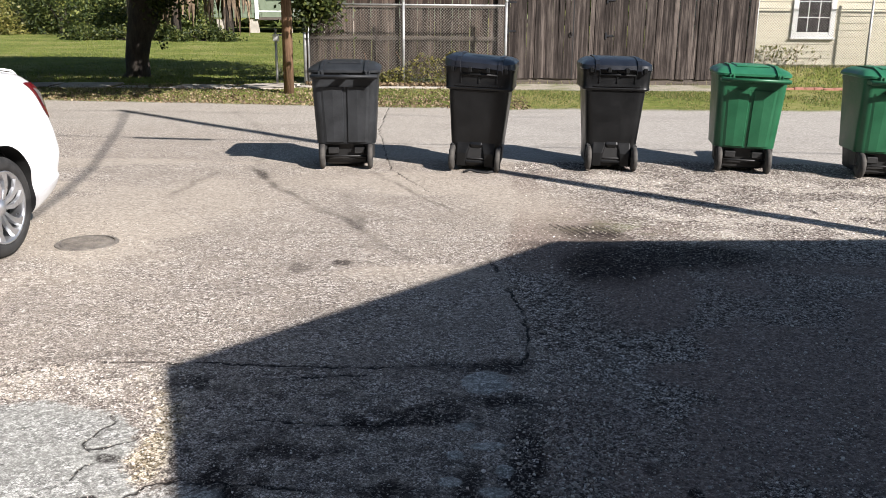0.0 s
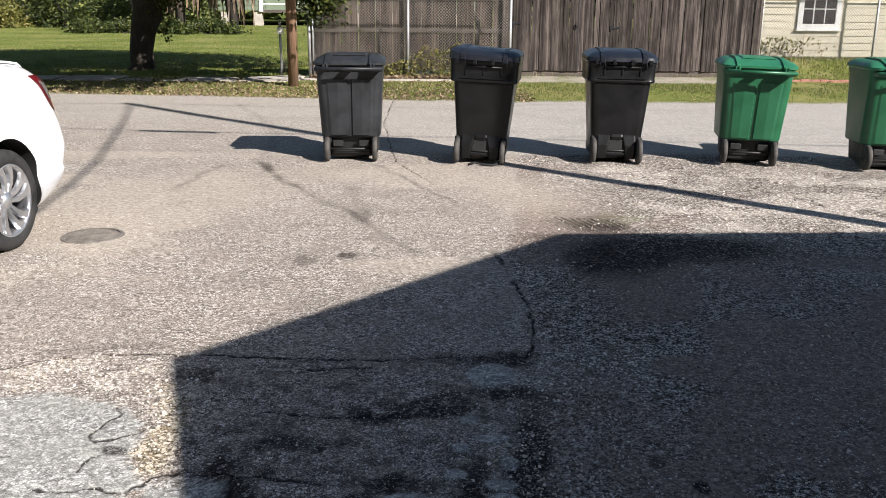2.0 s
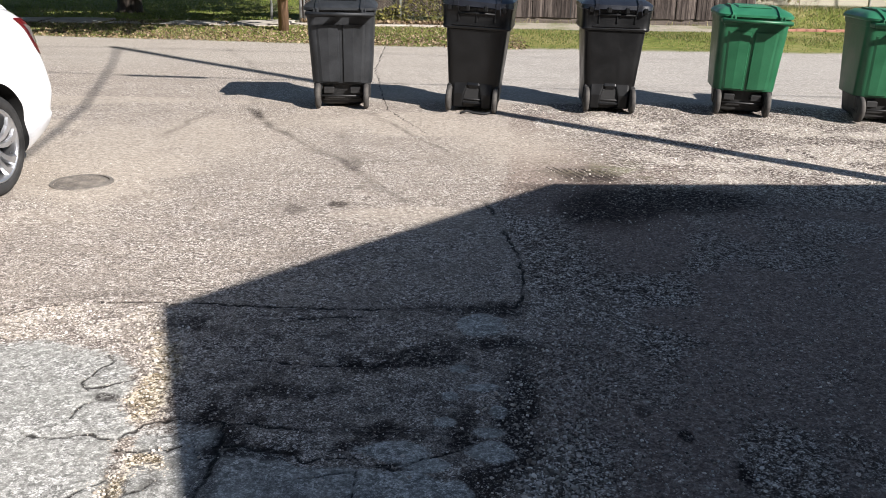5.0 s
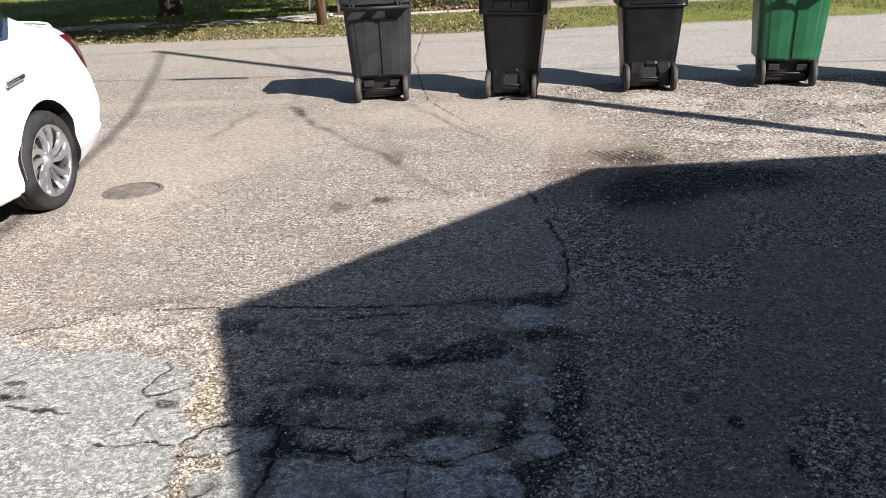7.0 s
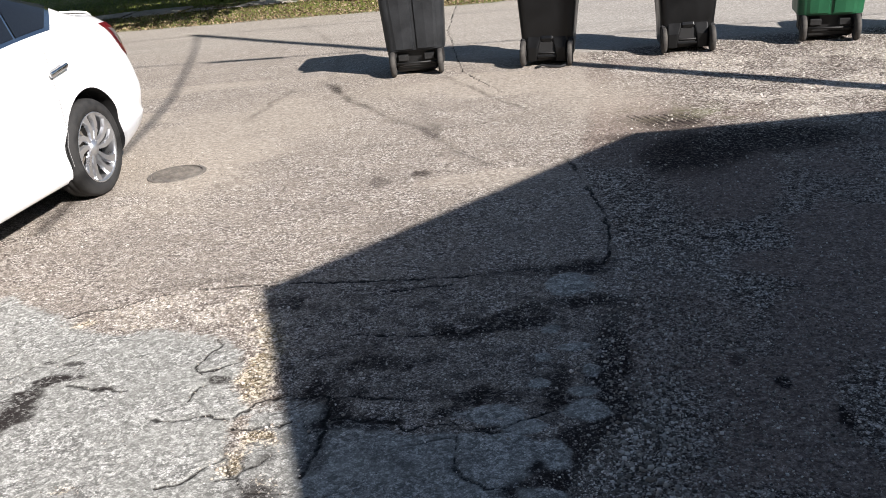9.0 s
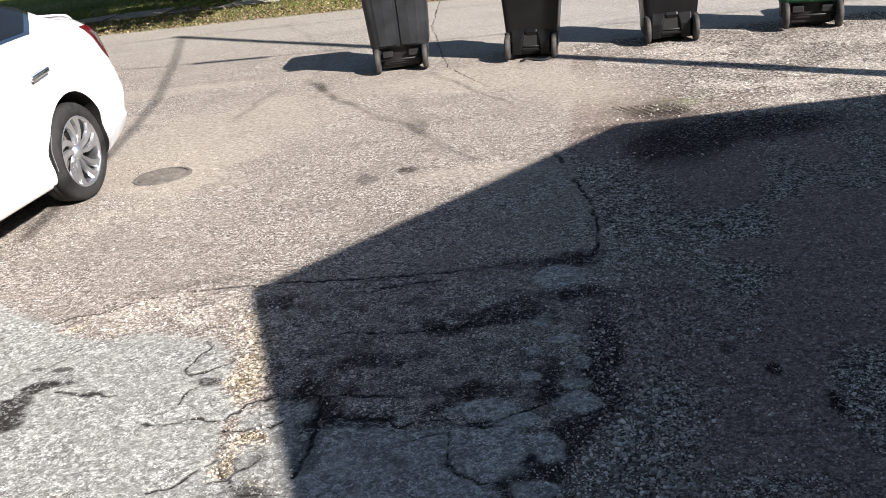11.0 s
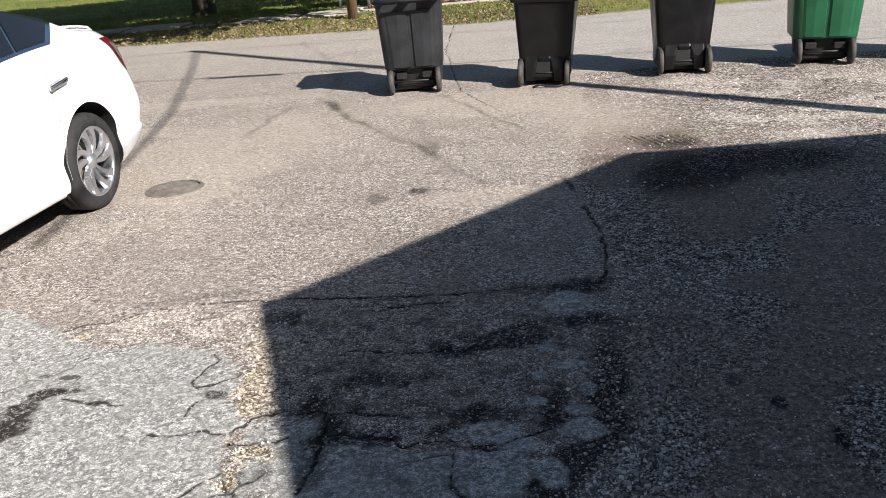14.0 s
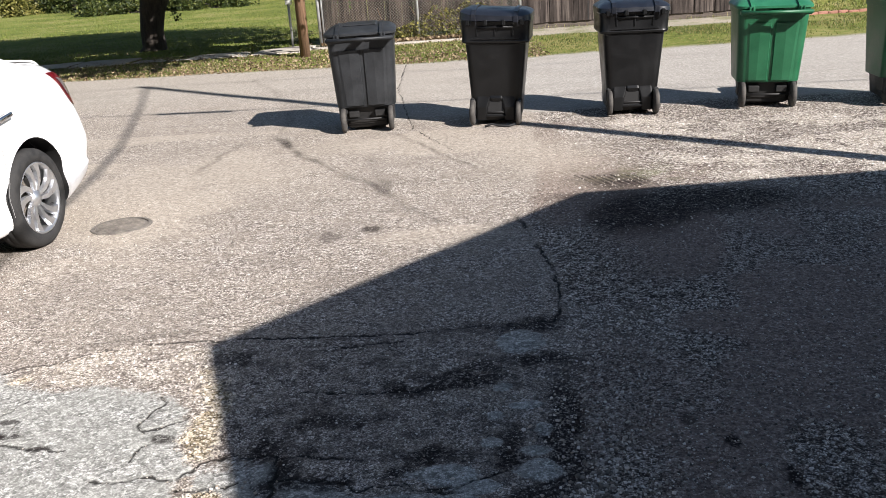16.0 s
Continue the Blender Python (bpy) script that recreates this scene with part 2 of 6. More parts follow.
    col = n.mix(n.math("MULTIPLY", n.math("ADD", n.attr("dirt"), crisp("dirt", 0.8, 0.25)), 0.56), col, dirt)
    col = n.mix(n.attr("dust"), col, dust)
    col = n.mix(crisp("slab", 0.85, 0.2), col, slab)
    col = n.mix(crisp("sand", 1.0), col, n.ramp(speck, [(0.05, (0.075, 0.058, 0.034)), (0.5, (0.29, 0.235, 0.155)), (0.95, (0.72, 0.65, 0.53))]))
    col = n.mix(crisp("chalk", 1.1), col, n.mix(n.math("MULTIPLY", gap_shade, 0.9), n.ramp(speck, [(0.05, (0.15, 0.13, 0.105)), (0.4, (0.36, 0.315, 0.26)), (0.9, (0.78, 0.725, 0.655))]), (0.075, 0.062, 0.05)))
    # patches of coarser and finer, cleaner and dirtier stone
    col = n.mix(1.0, col, n.grey(n.noise(24, 4, 0.75), 0.32, 0.68, 0.76, 1.22), "MULTIPLY")
    col = n.mix(n.attr("grass"), col, grass)
    # stains and the painted-in shade share one darkening mask
    dark_mix = n.math("ADD", n.math("MULTIPLY", n.attr("stain_shade"), 0.55), n.math("MULTIPLY", crisp("stain_shade", 0.9, 0.16), 0.45))
    col = n.mix(n.math("MULTIPLY", dark_mix, n.grey(speck, 0.55, 1.0, 0.97, 0.55)), col, (0.0165, 0.0120, 0.0110))
    col = n.mix(n.math("MULTIPLY", crisp("crack", 0.8, 0.22), 0.9), col, (0.010, 0.0085, 0.0075))
    rough = n.math("SUBTRACT", 0.95, n.math("MULTIPLY", n.attr("stain_shade"), 0.05))
    h = n.math("ADD", n.math("MULTIPLY", cell, -0.7), n.math("ADD", n.math("MULTIPLY", cell2, -0.6), n.math("ADD", n.math("MULTIPLY", fine, 0.5), n.math("MULTIPLY", coarse, 0.6))))
    return n.done(col, rough, 0, h, 0.3, 0.005, 0.08)


GROUND = ground_material()
STONE = Nodes("loose_stone")
STONE = STONE.done(STONE.ramp(STONE.island(), [(0.0, (0.055, 0.047, 0.040)), (0.4, (0.22, 0.196, 0.168)), (0.78, (0.43, 0.395, 0.345)), (1.0, (0.74, 0.70, 0.635))]), 0.85, 0, STONE.noise(120), 0.3, 0.003, 0.3)
CHIP = Nodes("limestone_chip")
CHIP = CHIP.done(CHIP.ramp(CHIP.island(), [(0.0, (0.20, 0.170, 0.135)), (0.45, (0.37, 0.325, 0.27)), (0.85, (0.54, 0.49, 0.425)), (1.0, (0.74, 0.70, 0.64))]), 0.85, 0, CHIP.noise(120), 0.3, 0.003, 0.3)
PLASTIC_GREY = plain("grey_cart_plastic", (0.012, 0.0132, 0.0145), (0.028, 0.030, 0.033), 0.5, 5, 90, spec=0.30)
PLASTIC_BLACK = plain("black_cart_plastic", (0.0035, 0.0037, 0.0040), (0.0085, 0.0088, 0.0092), 0.38, 5, 90, spec=0.30)
PLASTIC_NAVY = plain("navy_lid_plastic", (0.005, 0.0062, 0.0095), (0.011, 0.013, 0.0185), 0.34, 5, 90)
PLASTIC_GREEN = plain("green_cart_plastic", (0.008, 0.070, 0.030), (0.014, 0.105, 0.045), 0.42, 4, 90)
GREEN_LID = plain("green_lid_plastic", (0.012, 0.105, 0.048), (0.022, 0.155, 0.072), 0.45, 4, 90)
UNDER = plain("black_moulding_shade", (0.006, 0.006, 0.006), (0.013, 0.0125, 0.012), 0.55, 8, 80)
TYRE_DUST = plain("dusty_tyre", (0.026, 0.024, 0.022), (0.075, 0.069, 0.061), 0.85, 12, 120)
RUBBER = plain("tyre_rubber", (0.010, 0.010, 0.010), (0.027, 0.026, 0.025), 0.8, 20, 150)
PALE_MARK = plain("pale_emblem", (0.32, 0.36, 0.33), (0.45, 0.48, 0.45), 0.7, 30, 200)
PAINT = plain("white_car_paint", (0.78, 0.78, 0.78), (0.83, 0.83, 0.83), 0.18, 1.5, 30, strength=0.0)
PAINT.node_tree.nodes["Principled BSDF"].inputs["Coat Weight"].default_value = 0.5
CAR_GLASS = plain("tinted_car_glass", (0.008, 0.010, 0.014), (0.012, 0.015, 0.020), 0.05, 2, 10, strength=0.0)
CHROME = plain("chrome", (0.55, 0.56, 0.58), (0.66, 0.67, 0.68), 0.15, 8, 50, 1.0, 0.02)
ALLOY = plain("silver_alloy", (0.50, 0.51, 0.53), (0.64, 0.65, 0.67), 0.32, 10, 60, 0.9, 0.04)
DARK = plain("dark_lining", (0.006, 0.006, 0.006), (0.014, 0.014, 0.014), 0.8, 6, 60)
LAMP_RED = plain("red_lamp_plastic", (0.085, 0.006, 0.010), (0.17, 0.010, 0.016), 0.12, 12, 60, strength=0.02)
LAMP_CLEAR = plain("clear_lamp_plastic", (0.10, 0.085, 0.085), (0.17, 0.15, 0.15), 0.12, 14, 60, strength=0.02)
IRON = plain("cast_iron", (0.09, 0.079, 0.068), (0.20, 0.178, 0.152), 0.8, 9, 70, 0.1, 0.4)


def weathered(name, dark, mid, light):
    """Old sawn boards: long streaks, fine grain, knots, each board a little different."""
    n = Nodes(name)
    info = n.t.nodes.new("ShaderNodeObjectInfo")
    add = n.t.nodes.new("ShaderNodeVectorMath")
    mul = n.t.nodes.new("ShaderNodeMath")
    mul.operation = "MULTIPLY"
    mul.inputs[1].default_value = 37.0
    n.link(info.outputs["Random"], mul.inputs[0])
    n.link(n.coords(), add.inputs[0])
    n.link(mul.outputs[0], add.inputs[1])
    n.pos = add.outputs[0]
    streak, grain, broad = n.noise(1.0, 3, 0.6, (22, 22, 0.5)), n.noise(1.0, 4, 0.7, (75, 75, 2.2)), n.noise(1.0, 3, 0.6, (4, 4, 1.4))
    mixv = n.math("ADD", n.math("MULTIPLY", streak, 0.45), n.math("ADD", n.math("MULTIPLY", grain, 0.30), n.math("MULTIPLY", broad, 0.25)))
    col = n.ramp(mixv, [(0.36, dark), (0.48, mid), (0.62, light)])
    col = n.mix(n.grey(info.outputs["Random"], 0, 1, 0.0, 0.55), col, dark)
    return n.done(col, 0.9, 0, grain, 0.6, 0.008, 0.2)


OLD_WOOD = weathered("weathered_fence_board", (0.0065, 0.005, 0.0045), (0.042, 0.033, 0.029), (0.15, 0.124, 0.108))
GREY_WOOD = weathered("pale_fence_board", (0.011, 0.008, 0.0065), (0.050, 0.037, 0.030), (0.16, 0.122, 0.10))
TIMBER = plain("grey_timber", (0.05, 0.039, 0.031), (0.125, 0.102, 0.084), 0.9, 2, 30, stretch=(0.8, 12, 12), strength=0.4)
POST_WOOD = plain("brown_pole_wood", (0.10, 0.055, 0.030), (0.25, 0.145, 0.085), 0.85, 3, 26, stretch=(10, 10, 0.6), strength=0.5, dist=0.01)
GALV = plain("galvanised_steel", (0.28, 0.285, 0.285), (0.42, 0.42, 0.41), 0.45, 8, 60, 0.5)
WIRE = plain("galvanised_wire", (0.12, 0.112, 0.10), (0.20, 0.19, 0.17), 0.5, 8, 60, 0.4)
SIDING = plain("cream_siding", (0.47, 0.43, 0.315), (0.55, 0.51, 0.395), 0.6, 2, 40, stretch=(1, 1, 6), vary=0.08)
WHITE_TRIM = plain("white_trim_paint", (0.58, 0.58, 0.56), (0.68, 0.68, 0.66), 0.55, 5, 60)
PANE = plain("dark_window_glass", (0.012, 0.010, 0.012), (0.030, 0.026, 0.028), 0.12, 3, 20, strength=0.0, spec=0.15)
ROOFING = plain("grey_shingles", (0.09, 0.085, 0.08), (0.17, 0.16, 0.15), 0.9, 5, 40, strength=0.5)
GREEN_SIDING = plain("sage_siding", (0.13, 0.165, 0.11), (0.18, 0.215, 0.15), 0.65, 2, 30)
BRICK = plain("red_brick", (0.24, 0.105, 0.075), (0.40, 0.20, 0.145), 0.9, 9, 70, vary=0.3, strength=0.4)
CONCRETE = plain("pale_concrete", (0.30, 0.27, 0.23), (0.46, 0.42, 0.36), 0.9, 3, 50, strength=0.4)
STUCCO = plain("grey_stucco", (0.22, 0.21, 0.20), (0.32, 0.31, 0.29), 0.9, 3, 60, strength=0.4)
BARK = plain("oak_bark", (0.018, 0.014, 0.011), (0.075, 0.060, 0.048), 0.95, 5, 30, stretch=(3, 3, 0.8), strength=0.9, dist=0.03)
DRY_LEAF = plain("dry_leaf", (0.36, 0.22, 0.11), (0.58, 0.42, 0.26), 0.8, 20, 100)
HARDWARE = plain("black_hinge_iron", (0.012, 0.012, 0.014), (0.030, 0.030, 0.034), 0.5, 10, 80, 0.5)


def leaf_material(name, stops, rough=0.55, through=0.25):
    n = Nodes(name)
    n.done(n.ramp(n.island(), stops), rough, 0, None, spec=0.35)
    n.b.inputs["Transmission Weight"].default_value = 0.0
    tr = n.t.nodes.new("ShaderNodeBsdfTranslucent")
    n.link(n.ramp(n.island(), [(p, tuple(min(1, v * 1.3) for v in c)) for p, c in stops]), tr.inputs["Color"])
    mx = n.t.nodes.new("ShaderNodeMixShader")
    mx.inputs[0].default_value = through
    n.link(n.b.outputs[0], mx.inputs[1])
    n.link(tr.outputs[0], mx.inputs[2])
    n.link(mx.outputs[0], n.t.nodes["Material Output"].inputs["Surface"])
    return n.mat


BLADES = leaf_material("grass_blades", [(0.0, (0.05, 0.07, 0.016)), (0.45, (0.105, 0.13, 0.03)), (0.7, (0.20, 0.195, 0.06)), (1.0, (0.34, 0.275, 0.14))])
LAWN_BLADES = leaf_material("lawn_blades", [(0.0, (0.085, 0.125, 0.020)), (0.6, (0.145, 0.185, 0.034)), (1.0, (0.24, 0.24, 0.06))])
OAK_LEAF = leaf_material("oak_leaves", [(0.0, (0.018, 0.028, 0.008)), (0.6, (0.050, 0.070, 0.016)), (1.0, (0.14, 0.15, 0.038))], through=0.35)
BUSH_LEAF = leaf_material("bush_leaves", [(0.0, (0.018, 0.030, 0.008)), (0.6, (0.065, 0.090, 0.02)), (1.0, (0.20, 0.21, 0.055))])
VINE_LEAF = leaf_material("vine_leaves", [(0.0, (0.06, 0.065, 0.015)), (0.5, (0.13, 0.13, 0.03)), (1.0, (0.24, 0.21, 0.065))])
PALM_DRY = plain("dry_palm_fronds", (0.07, 0.042, 0.024), (0.33, 0.235, 0.15), 0.85, 4, 40, vary=0.75)
SEAM_GREY = plain("gap_and_recess_grey", (0.20, 0.20, 0.20), (0.26, 0.26, 0.26), 0.6, 6, 60)
LITTER = leaf_material("leaf_litter", [(0.0, (0.07, 0.045, 0.025)), (0.6, (0.19, 0.135, 0.08)), (1.0, (0.36, 0.28, 0.175))], through=0.1)

# ---- the ground: one sheet to the horizon ----
SEAM = [(-2.18, 3.55), (-2.12, 3.60), (-2.0, 3.63), (-1.92, 3.69), (-1.81, 3.74), (-1.59, 3.80), (-1.14, 3.80), (-0.97, 3.79), (-0.71, 3.76), (-0.52, 3.75), (-0.14, 3.77), (0.08, 3.79), (0.38, 3.80), (0.41, 3.94), (0.45, 4.17), (0.45, 4.47), (0.40, 4.93), (0.36, 5.22), (0.31, 5.55), (0.24, 6.2), (0.14, 6.8), (-0.05, 7.7)]
CRACKS = [
    ([(-1.35, 3.22), (-1.31, 3.16), (-1.34, 3.10), (-1.35, 3.04), (-1.37, 2.99), (-1.31, 2.92)], 0.007),
    ([(-1.28, 2.84), (-1.30, 2.78), (-1.30, 2.72)], 0.007),
    ([(-1.32, 2.94), (-1.25, 2.98), (-1.20, 3.01), (-1.17, 3.06)], 0.006),
    ([(-1.41, 2.61), (-1.29, 2.59), (-1.19, 2.62), (-1.11, 2.58)], 0.005),
    ([(-1.08, 2.59), (-1.04, 2.65), (-1.03, 2.71), (-0.96, 2.71), (-0.91, 2.73)], 0.007),
    ([(-1.07, 2.52), (-0.98, 2.53), (-0.89, 2.51), (-0.85, 2.55)], 0.007),
    ([(-1.14, 2.22), (-1.10, 2.29), (-1.05, 2.35), (-1.0, 2.24)], 0.006),
    ([(-1.24, 2.19), (-1.15, 2.21)], 0.006),
    ([(-1.86, 2.91), (-1.75, 2.85), (-1.67, 2.85), (-1.60, 2.82)], 0.006),
    ([(-2.0, 3.11), (-1.96, 3.19), (-1.92, 3.27)], 0.006),
    ([(-0.68, 3.64), (-0.56, 3.64), (-0.43, 3.65), (-0.35, 3.66)], 0.009),
    ([(-0.75, 2.22), (-0.72, 2.36), (-0.73, 2.55), (-0.74, 2.70)], 0.007),
    ([(-0.73, 2.55), (-0.66, 2.56), (-0.45, 2.49), (-0.31, 2.49), (-0.19, 2.47), (-0.09, 2.47), (-0.02, 2.51), (0.06, 2.55)], 0.009),
    ([(-0.26, 2.24), (-0.20, 2.17), (-0.15, 2.13), (-0.08, 2.12)], 0.007),
    ([(-0.90, 2.72), (-0.77, 2.72), (-0.64, 2.70), (-0.46, 2.66)], 0.008),
    ([(-0.76, 3.20), (-0.51, 3.17), (-0.28, 3.17), (-0.16, 3.23)], 0.008),
    ([(-0.27, 2.52), (-0.19, 2.45), (-0.06, 2.45)], 0.007),
    ([(0.62, 4.16), (0.52, 4.20), (0.46, 4.15)], 0.010),
    ([(-0.13, 7.83), (-0.55, 9.0), (-0.9, 12.0), (-0.95, 14.9)], 0.008),
]
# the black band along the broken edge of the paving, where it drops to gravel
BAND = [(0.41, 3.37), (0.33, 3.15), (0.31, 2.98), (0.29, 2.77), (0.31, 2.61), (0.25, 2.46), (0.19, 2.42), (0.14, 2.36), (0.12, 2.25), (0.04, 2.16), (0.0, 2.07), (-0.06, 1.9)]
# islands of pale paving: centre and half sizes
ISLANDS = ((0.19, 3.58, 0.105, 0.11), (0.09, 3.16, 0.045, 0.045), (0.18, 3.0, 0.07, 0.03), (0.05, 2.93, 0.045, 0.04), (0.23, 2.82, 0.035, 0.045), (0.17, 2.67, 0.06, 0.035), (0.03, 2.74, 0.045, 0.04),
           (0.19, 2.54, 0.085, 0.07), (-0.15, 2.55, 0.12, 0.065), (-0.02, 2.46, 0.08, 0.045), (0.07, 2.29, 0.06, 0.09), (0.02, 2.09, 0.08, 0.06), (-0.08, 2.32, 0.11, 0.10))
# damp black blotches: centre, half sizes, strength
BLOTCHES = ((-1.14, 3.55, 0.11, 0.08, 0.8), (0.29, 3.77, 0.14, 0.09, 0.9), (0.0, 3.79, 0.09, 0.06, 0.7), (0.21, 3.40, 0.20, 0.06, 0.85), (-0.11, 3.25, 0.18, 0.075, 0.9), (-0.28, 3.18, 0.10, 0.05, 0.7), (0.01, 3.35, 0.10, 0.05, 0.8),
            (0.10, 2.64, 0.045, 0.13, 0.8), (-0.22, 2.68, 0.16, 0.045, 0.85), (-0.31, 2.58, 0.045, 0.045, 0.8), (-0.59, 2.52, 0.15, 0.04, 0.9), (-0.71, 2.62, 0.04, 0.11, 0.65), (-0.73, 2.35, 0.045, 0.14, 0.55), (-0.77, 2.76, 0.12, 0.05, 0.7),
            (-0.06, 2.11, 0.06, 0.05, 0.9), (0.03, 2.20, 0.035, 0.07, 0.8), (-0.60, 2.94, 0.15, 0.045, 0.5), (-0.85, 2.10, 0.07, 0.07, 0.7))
# oily and dirty spots: centre, half sizes, strength
SPOTS = ((-1.99, 2.72, 0.085, 0.16, 0.9), (-1.95, 2.94, 0.08, 0.04, 0.9), (-1.85, 2.95, 0.05, 0.03, 0.8), (-1.93, 3.07, 0.045, 0.02, 0.7), (-2.04, 3.09, 0.03, 0.02, 0.7), (-1.70, 2.85, 0.05, 0.022, 0.8), (-1.23, 2.88, 0.06, 0.035, 0.85),
         (0.88, 2.66, 0.022, 0.04, 0.9), (0.76, 2.82, 0.03, 0.06, 0.45), (1.01, 2.44, 0.022, 0.07, 0.8), (-0.92, 5.35, 0.07, 0.11, 0.5), (-0.66, 5.49, 0.065, 0.06, 0.75), (-0.59, 5.89, 0.06, 0.04, 0.5), (-1.03, 6.29, 0.14, 0.05, 0.3))


def cell_edge(x, y, size, seed):
    """How far a point is from the border between random cells."""
    u, v = x / size, y / size
    i0, j0 = np.floor(u).astype(int), np.floor(v).astype(int)
    f1, f2 = np.full(x.shape, 9.0), np.full(x.shape, 9.0)
    for di in (-1, 0, 1):
        for dj in (-1, 0, 1):
            i, j = i0 + di, j0 + dj
            px = i + _lat[(i * 7 + seed) % 256, (j * 13 + 5) % 256]
            py = j + _lat[(i * 11 + 3) % 256, (j * 5 + seed * 3) % 256]
            d = np.hypot(u - px, v - py)
            f2 = np.minimum(f2, np.maximum(f1, d))
            f1 = np.minimum(f1, d)
    return (f2 - f1) * size


def ground_masks(x, y):
    wob = (vnoise(x, y, 0.25, 3, 1) - 0.5)
    wob2 = (vnoise(x, y, 0.10, 2, 2) - 0.5)
    xs, ys = x + 0.05 * wob + 0.04 * wob2, y + 0.06 * (vnoise(x, y, 0.3, 3, 3) - 0.5) + 0.04 * (vnoise(x, y, 0.09, 2, 4) - 0.5)
    m = {}
    far = step(9.35, 9.75, y + 0.5 * (vnoise(x, y, 0.9, 3, 5) - 0.5))
    m["road"] = far * step(-3.5, 0.5, x) * 0.9 + step(10.5, 13.5, y) * (1 - step(-3.5, 0.5, x)) * 0.8
    edge_y = [1.0, 1.9, 2.07, 2.16, 2.25, 2.36, 2.46, 2.61, 2.77, 2.98, 3.37, 3.8, 4.17, 4.66, 4.93, 5.22, 5.55, 6.5, 7.8, 9.2, 30]
    edge_x = [-0.2, -0.06, 0.0, 0.04, 0.12, 0.14, 0.25, 0.31, 0.29, 0.31, 0.41, 0.40, 0.45, 0.44, 0.40, 0.36, 0.34, 0.50, 0.62, 0.70, 0.9]
    bx = np.interp(y, edge_y, edge_x)
    g = step(-0.05, 0.10, xs - bx)
    m["gravel"] = g * (1 - far) * (0.60 + 0.40 * step(0.35, 0.6, vnoise(x, y, 0.5, 3, 6)))
    soil = (step(0.45, 0.62, vnoise(x, y, 0.9, 3, 7)) * 0.5 + 0.95 * (1 - step(5.0, 5.9, y)) * step(0.3, 0.5, vnoise(x, y, 0.5, 3, 39)) * step(0.10, 0.8, x - bx) + 0.35 * step(0.5, 1.3, x - bx) * (1 - step(5.0, 5.9, y)))
    m["dirt"] = np.clip(g * (1 - far) * (soil * (1 - step(1.2, 2.6, x) * step(6.0, 6.6, y)) + 0.5 * np.exp(-((x - 0.9) / 0.6) ** 2 - ((y - 6.9) / 0.9) ** 2)), 0, 0.85)
    # the pale slab, its broken edge, and the lower slab that runs on under the shade
    top = np.interp(x, [-9, -2.59, -2.36, -2.17, -2.04, -1.81, -1.55, -1.37, -1.2], [4.1, 3.77, 3.68, 3.53, 3.42, 3.35, 3.34, 3.25, 3.14])
    right = np.interp(y, [1.5, 2.18, 2.27, 2.4, 2.5, 2.59, 2.62, 2.74, 2.81, 2.98, 3.12, 3.25, 3.6], [-0.9, -0.96, -1.0, -1.05, -1.07, -1.08, -1.02, -1.05, -1.14, -1.15, -1.16, -1.32, -1.5])
    lip = 0.16 * (vnoise(x, y, 0.16, 4, 58) - 0.5)
    slab = step(-0.09, 0.09, top - ys + lip) * step(-0.06, 0.06, right - xs + 0.6 * lip)
    low = np.interp(x, [-1.1, -0.9, -0.76, -0.66, -0.44, -0.17, -0.06, 0.05], [2.74, 2.74, 2.70, 2.60, 2.46, 2.44, 2.40, 2.37])
    slab2 = step(-0.03, 0.04, low - ys) * step(0.0, 0.05, bx - 0.05 - xs) * step(-1.06, -1.0, x)
    pieces = step(0.36, 0.52, vnoise(x, y, 0.3, 3, 9))
    rough_edge = 0.9 * (vnoise(x, y, 0.09, 3, 45) - 0.5)
    isl = np.zeros(x.shape)
    for cx, cy, rx, ry in ISLANDS:
        isl = np.maximum(isl, step(1.2, 0.75, np.hypot((x - cx) / rx, (y - cy) / ry) + rough_edge))
    sand = np.exp(-(line_dist(xs, ys, [(-1.22, 3.40), (-1.09, 3.18), (-1.08, 2.95), (-1.07, 2.80)]) / 0.085) ** 2)
    for cx, cy, rx, ry, k in ((-0.96, 2.45, 0.11, 0.06, 1.0), (-1.02, 2.33, 0.05, 0.10, 0.9), (-2.10, 3.46, 0.09, 0.05, 0.8), (-0.86, 2.2, 0.06, 0.05, 0.8), (-1.53, 2.2, 0.07, 0.04, 0.6)):
        sand = np.maximum(sand, k * np.exp(-((xs - cx) / rx) ** 2 - ((ys - cy) / ry) ** 2))
    m["sand"] = np.clip(sand * (0.45 + 0.7 * step(0.35, 0.65, vnoise(x, y, 0.12, 3, 10))), 0, 0.85)
    m["slab"] = np.clip(np.maximum(slab, slab2 * (0.50 + 0.5 * pieces)) * (1 - 0.8 * m["sand"]) + isl, 0, 1) * (1 - m["road"])
    strip = step(0.0, 0.06, ys - top) * step(-0.02, 0.04, np.interp(x, [-2.2, -2.0, -1.8, -1.6, -1.1], [3.55, 3.64, 3.75, 3.80, 3.72]) - ys) * step(-2.2, -2.05, x) * (1 - step(-1.2, -0.95, x))
    white = strip * (0.30 + 0.6 * step(0.42, 0.6, vnoise(x, y, 0.16, 3, 11)))
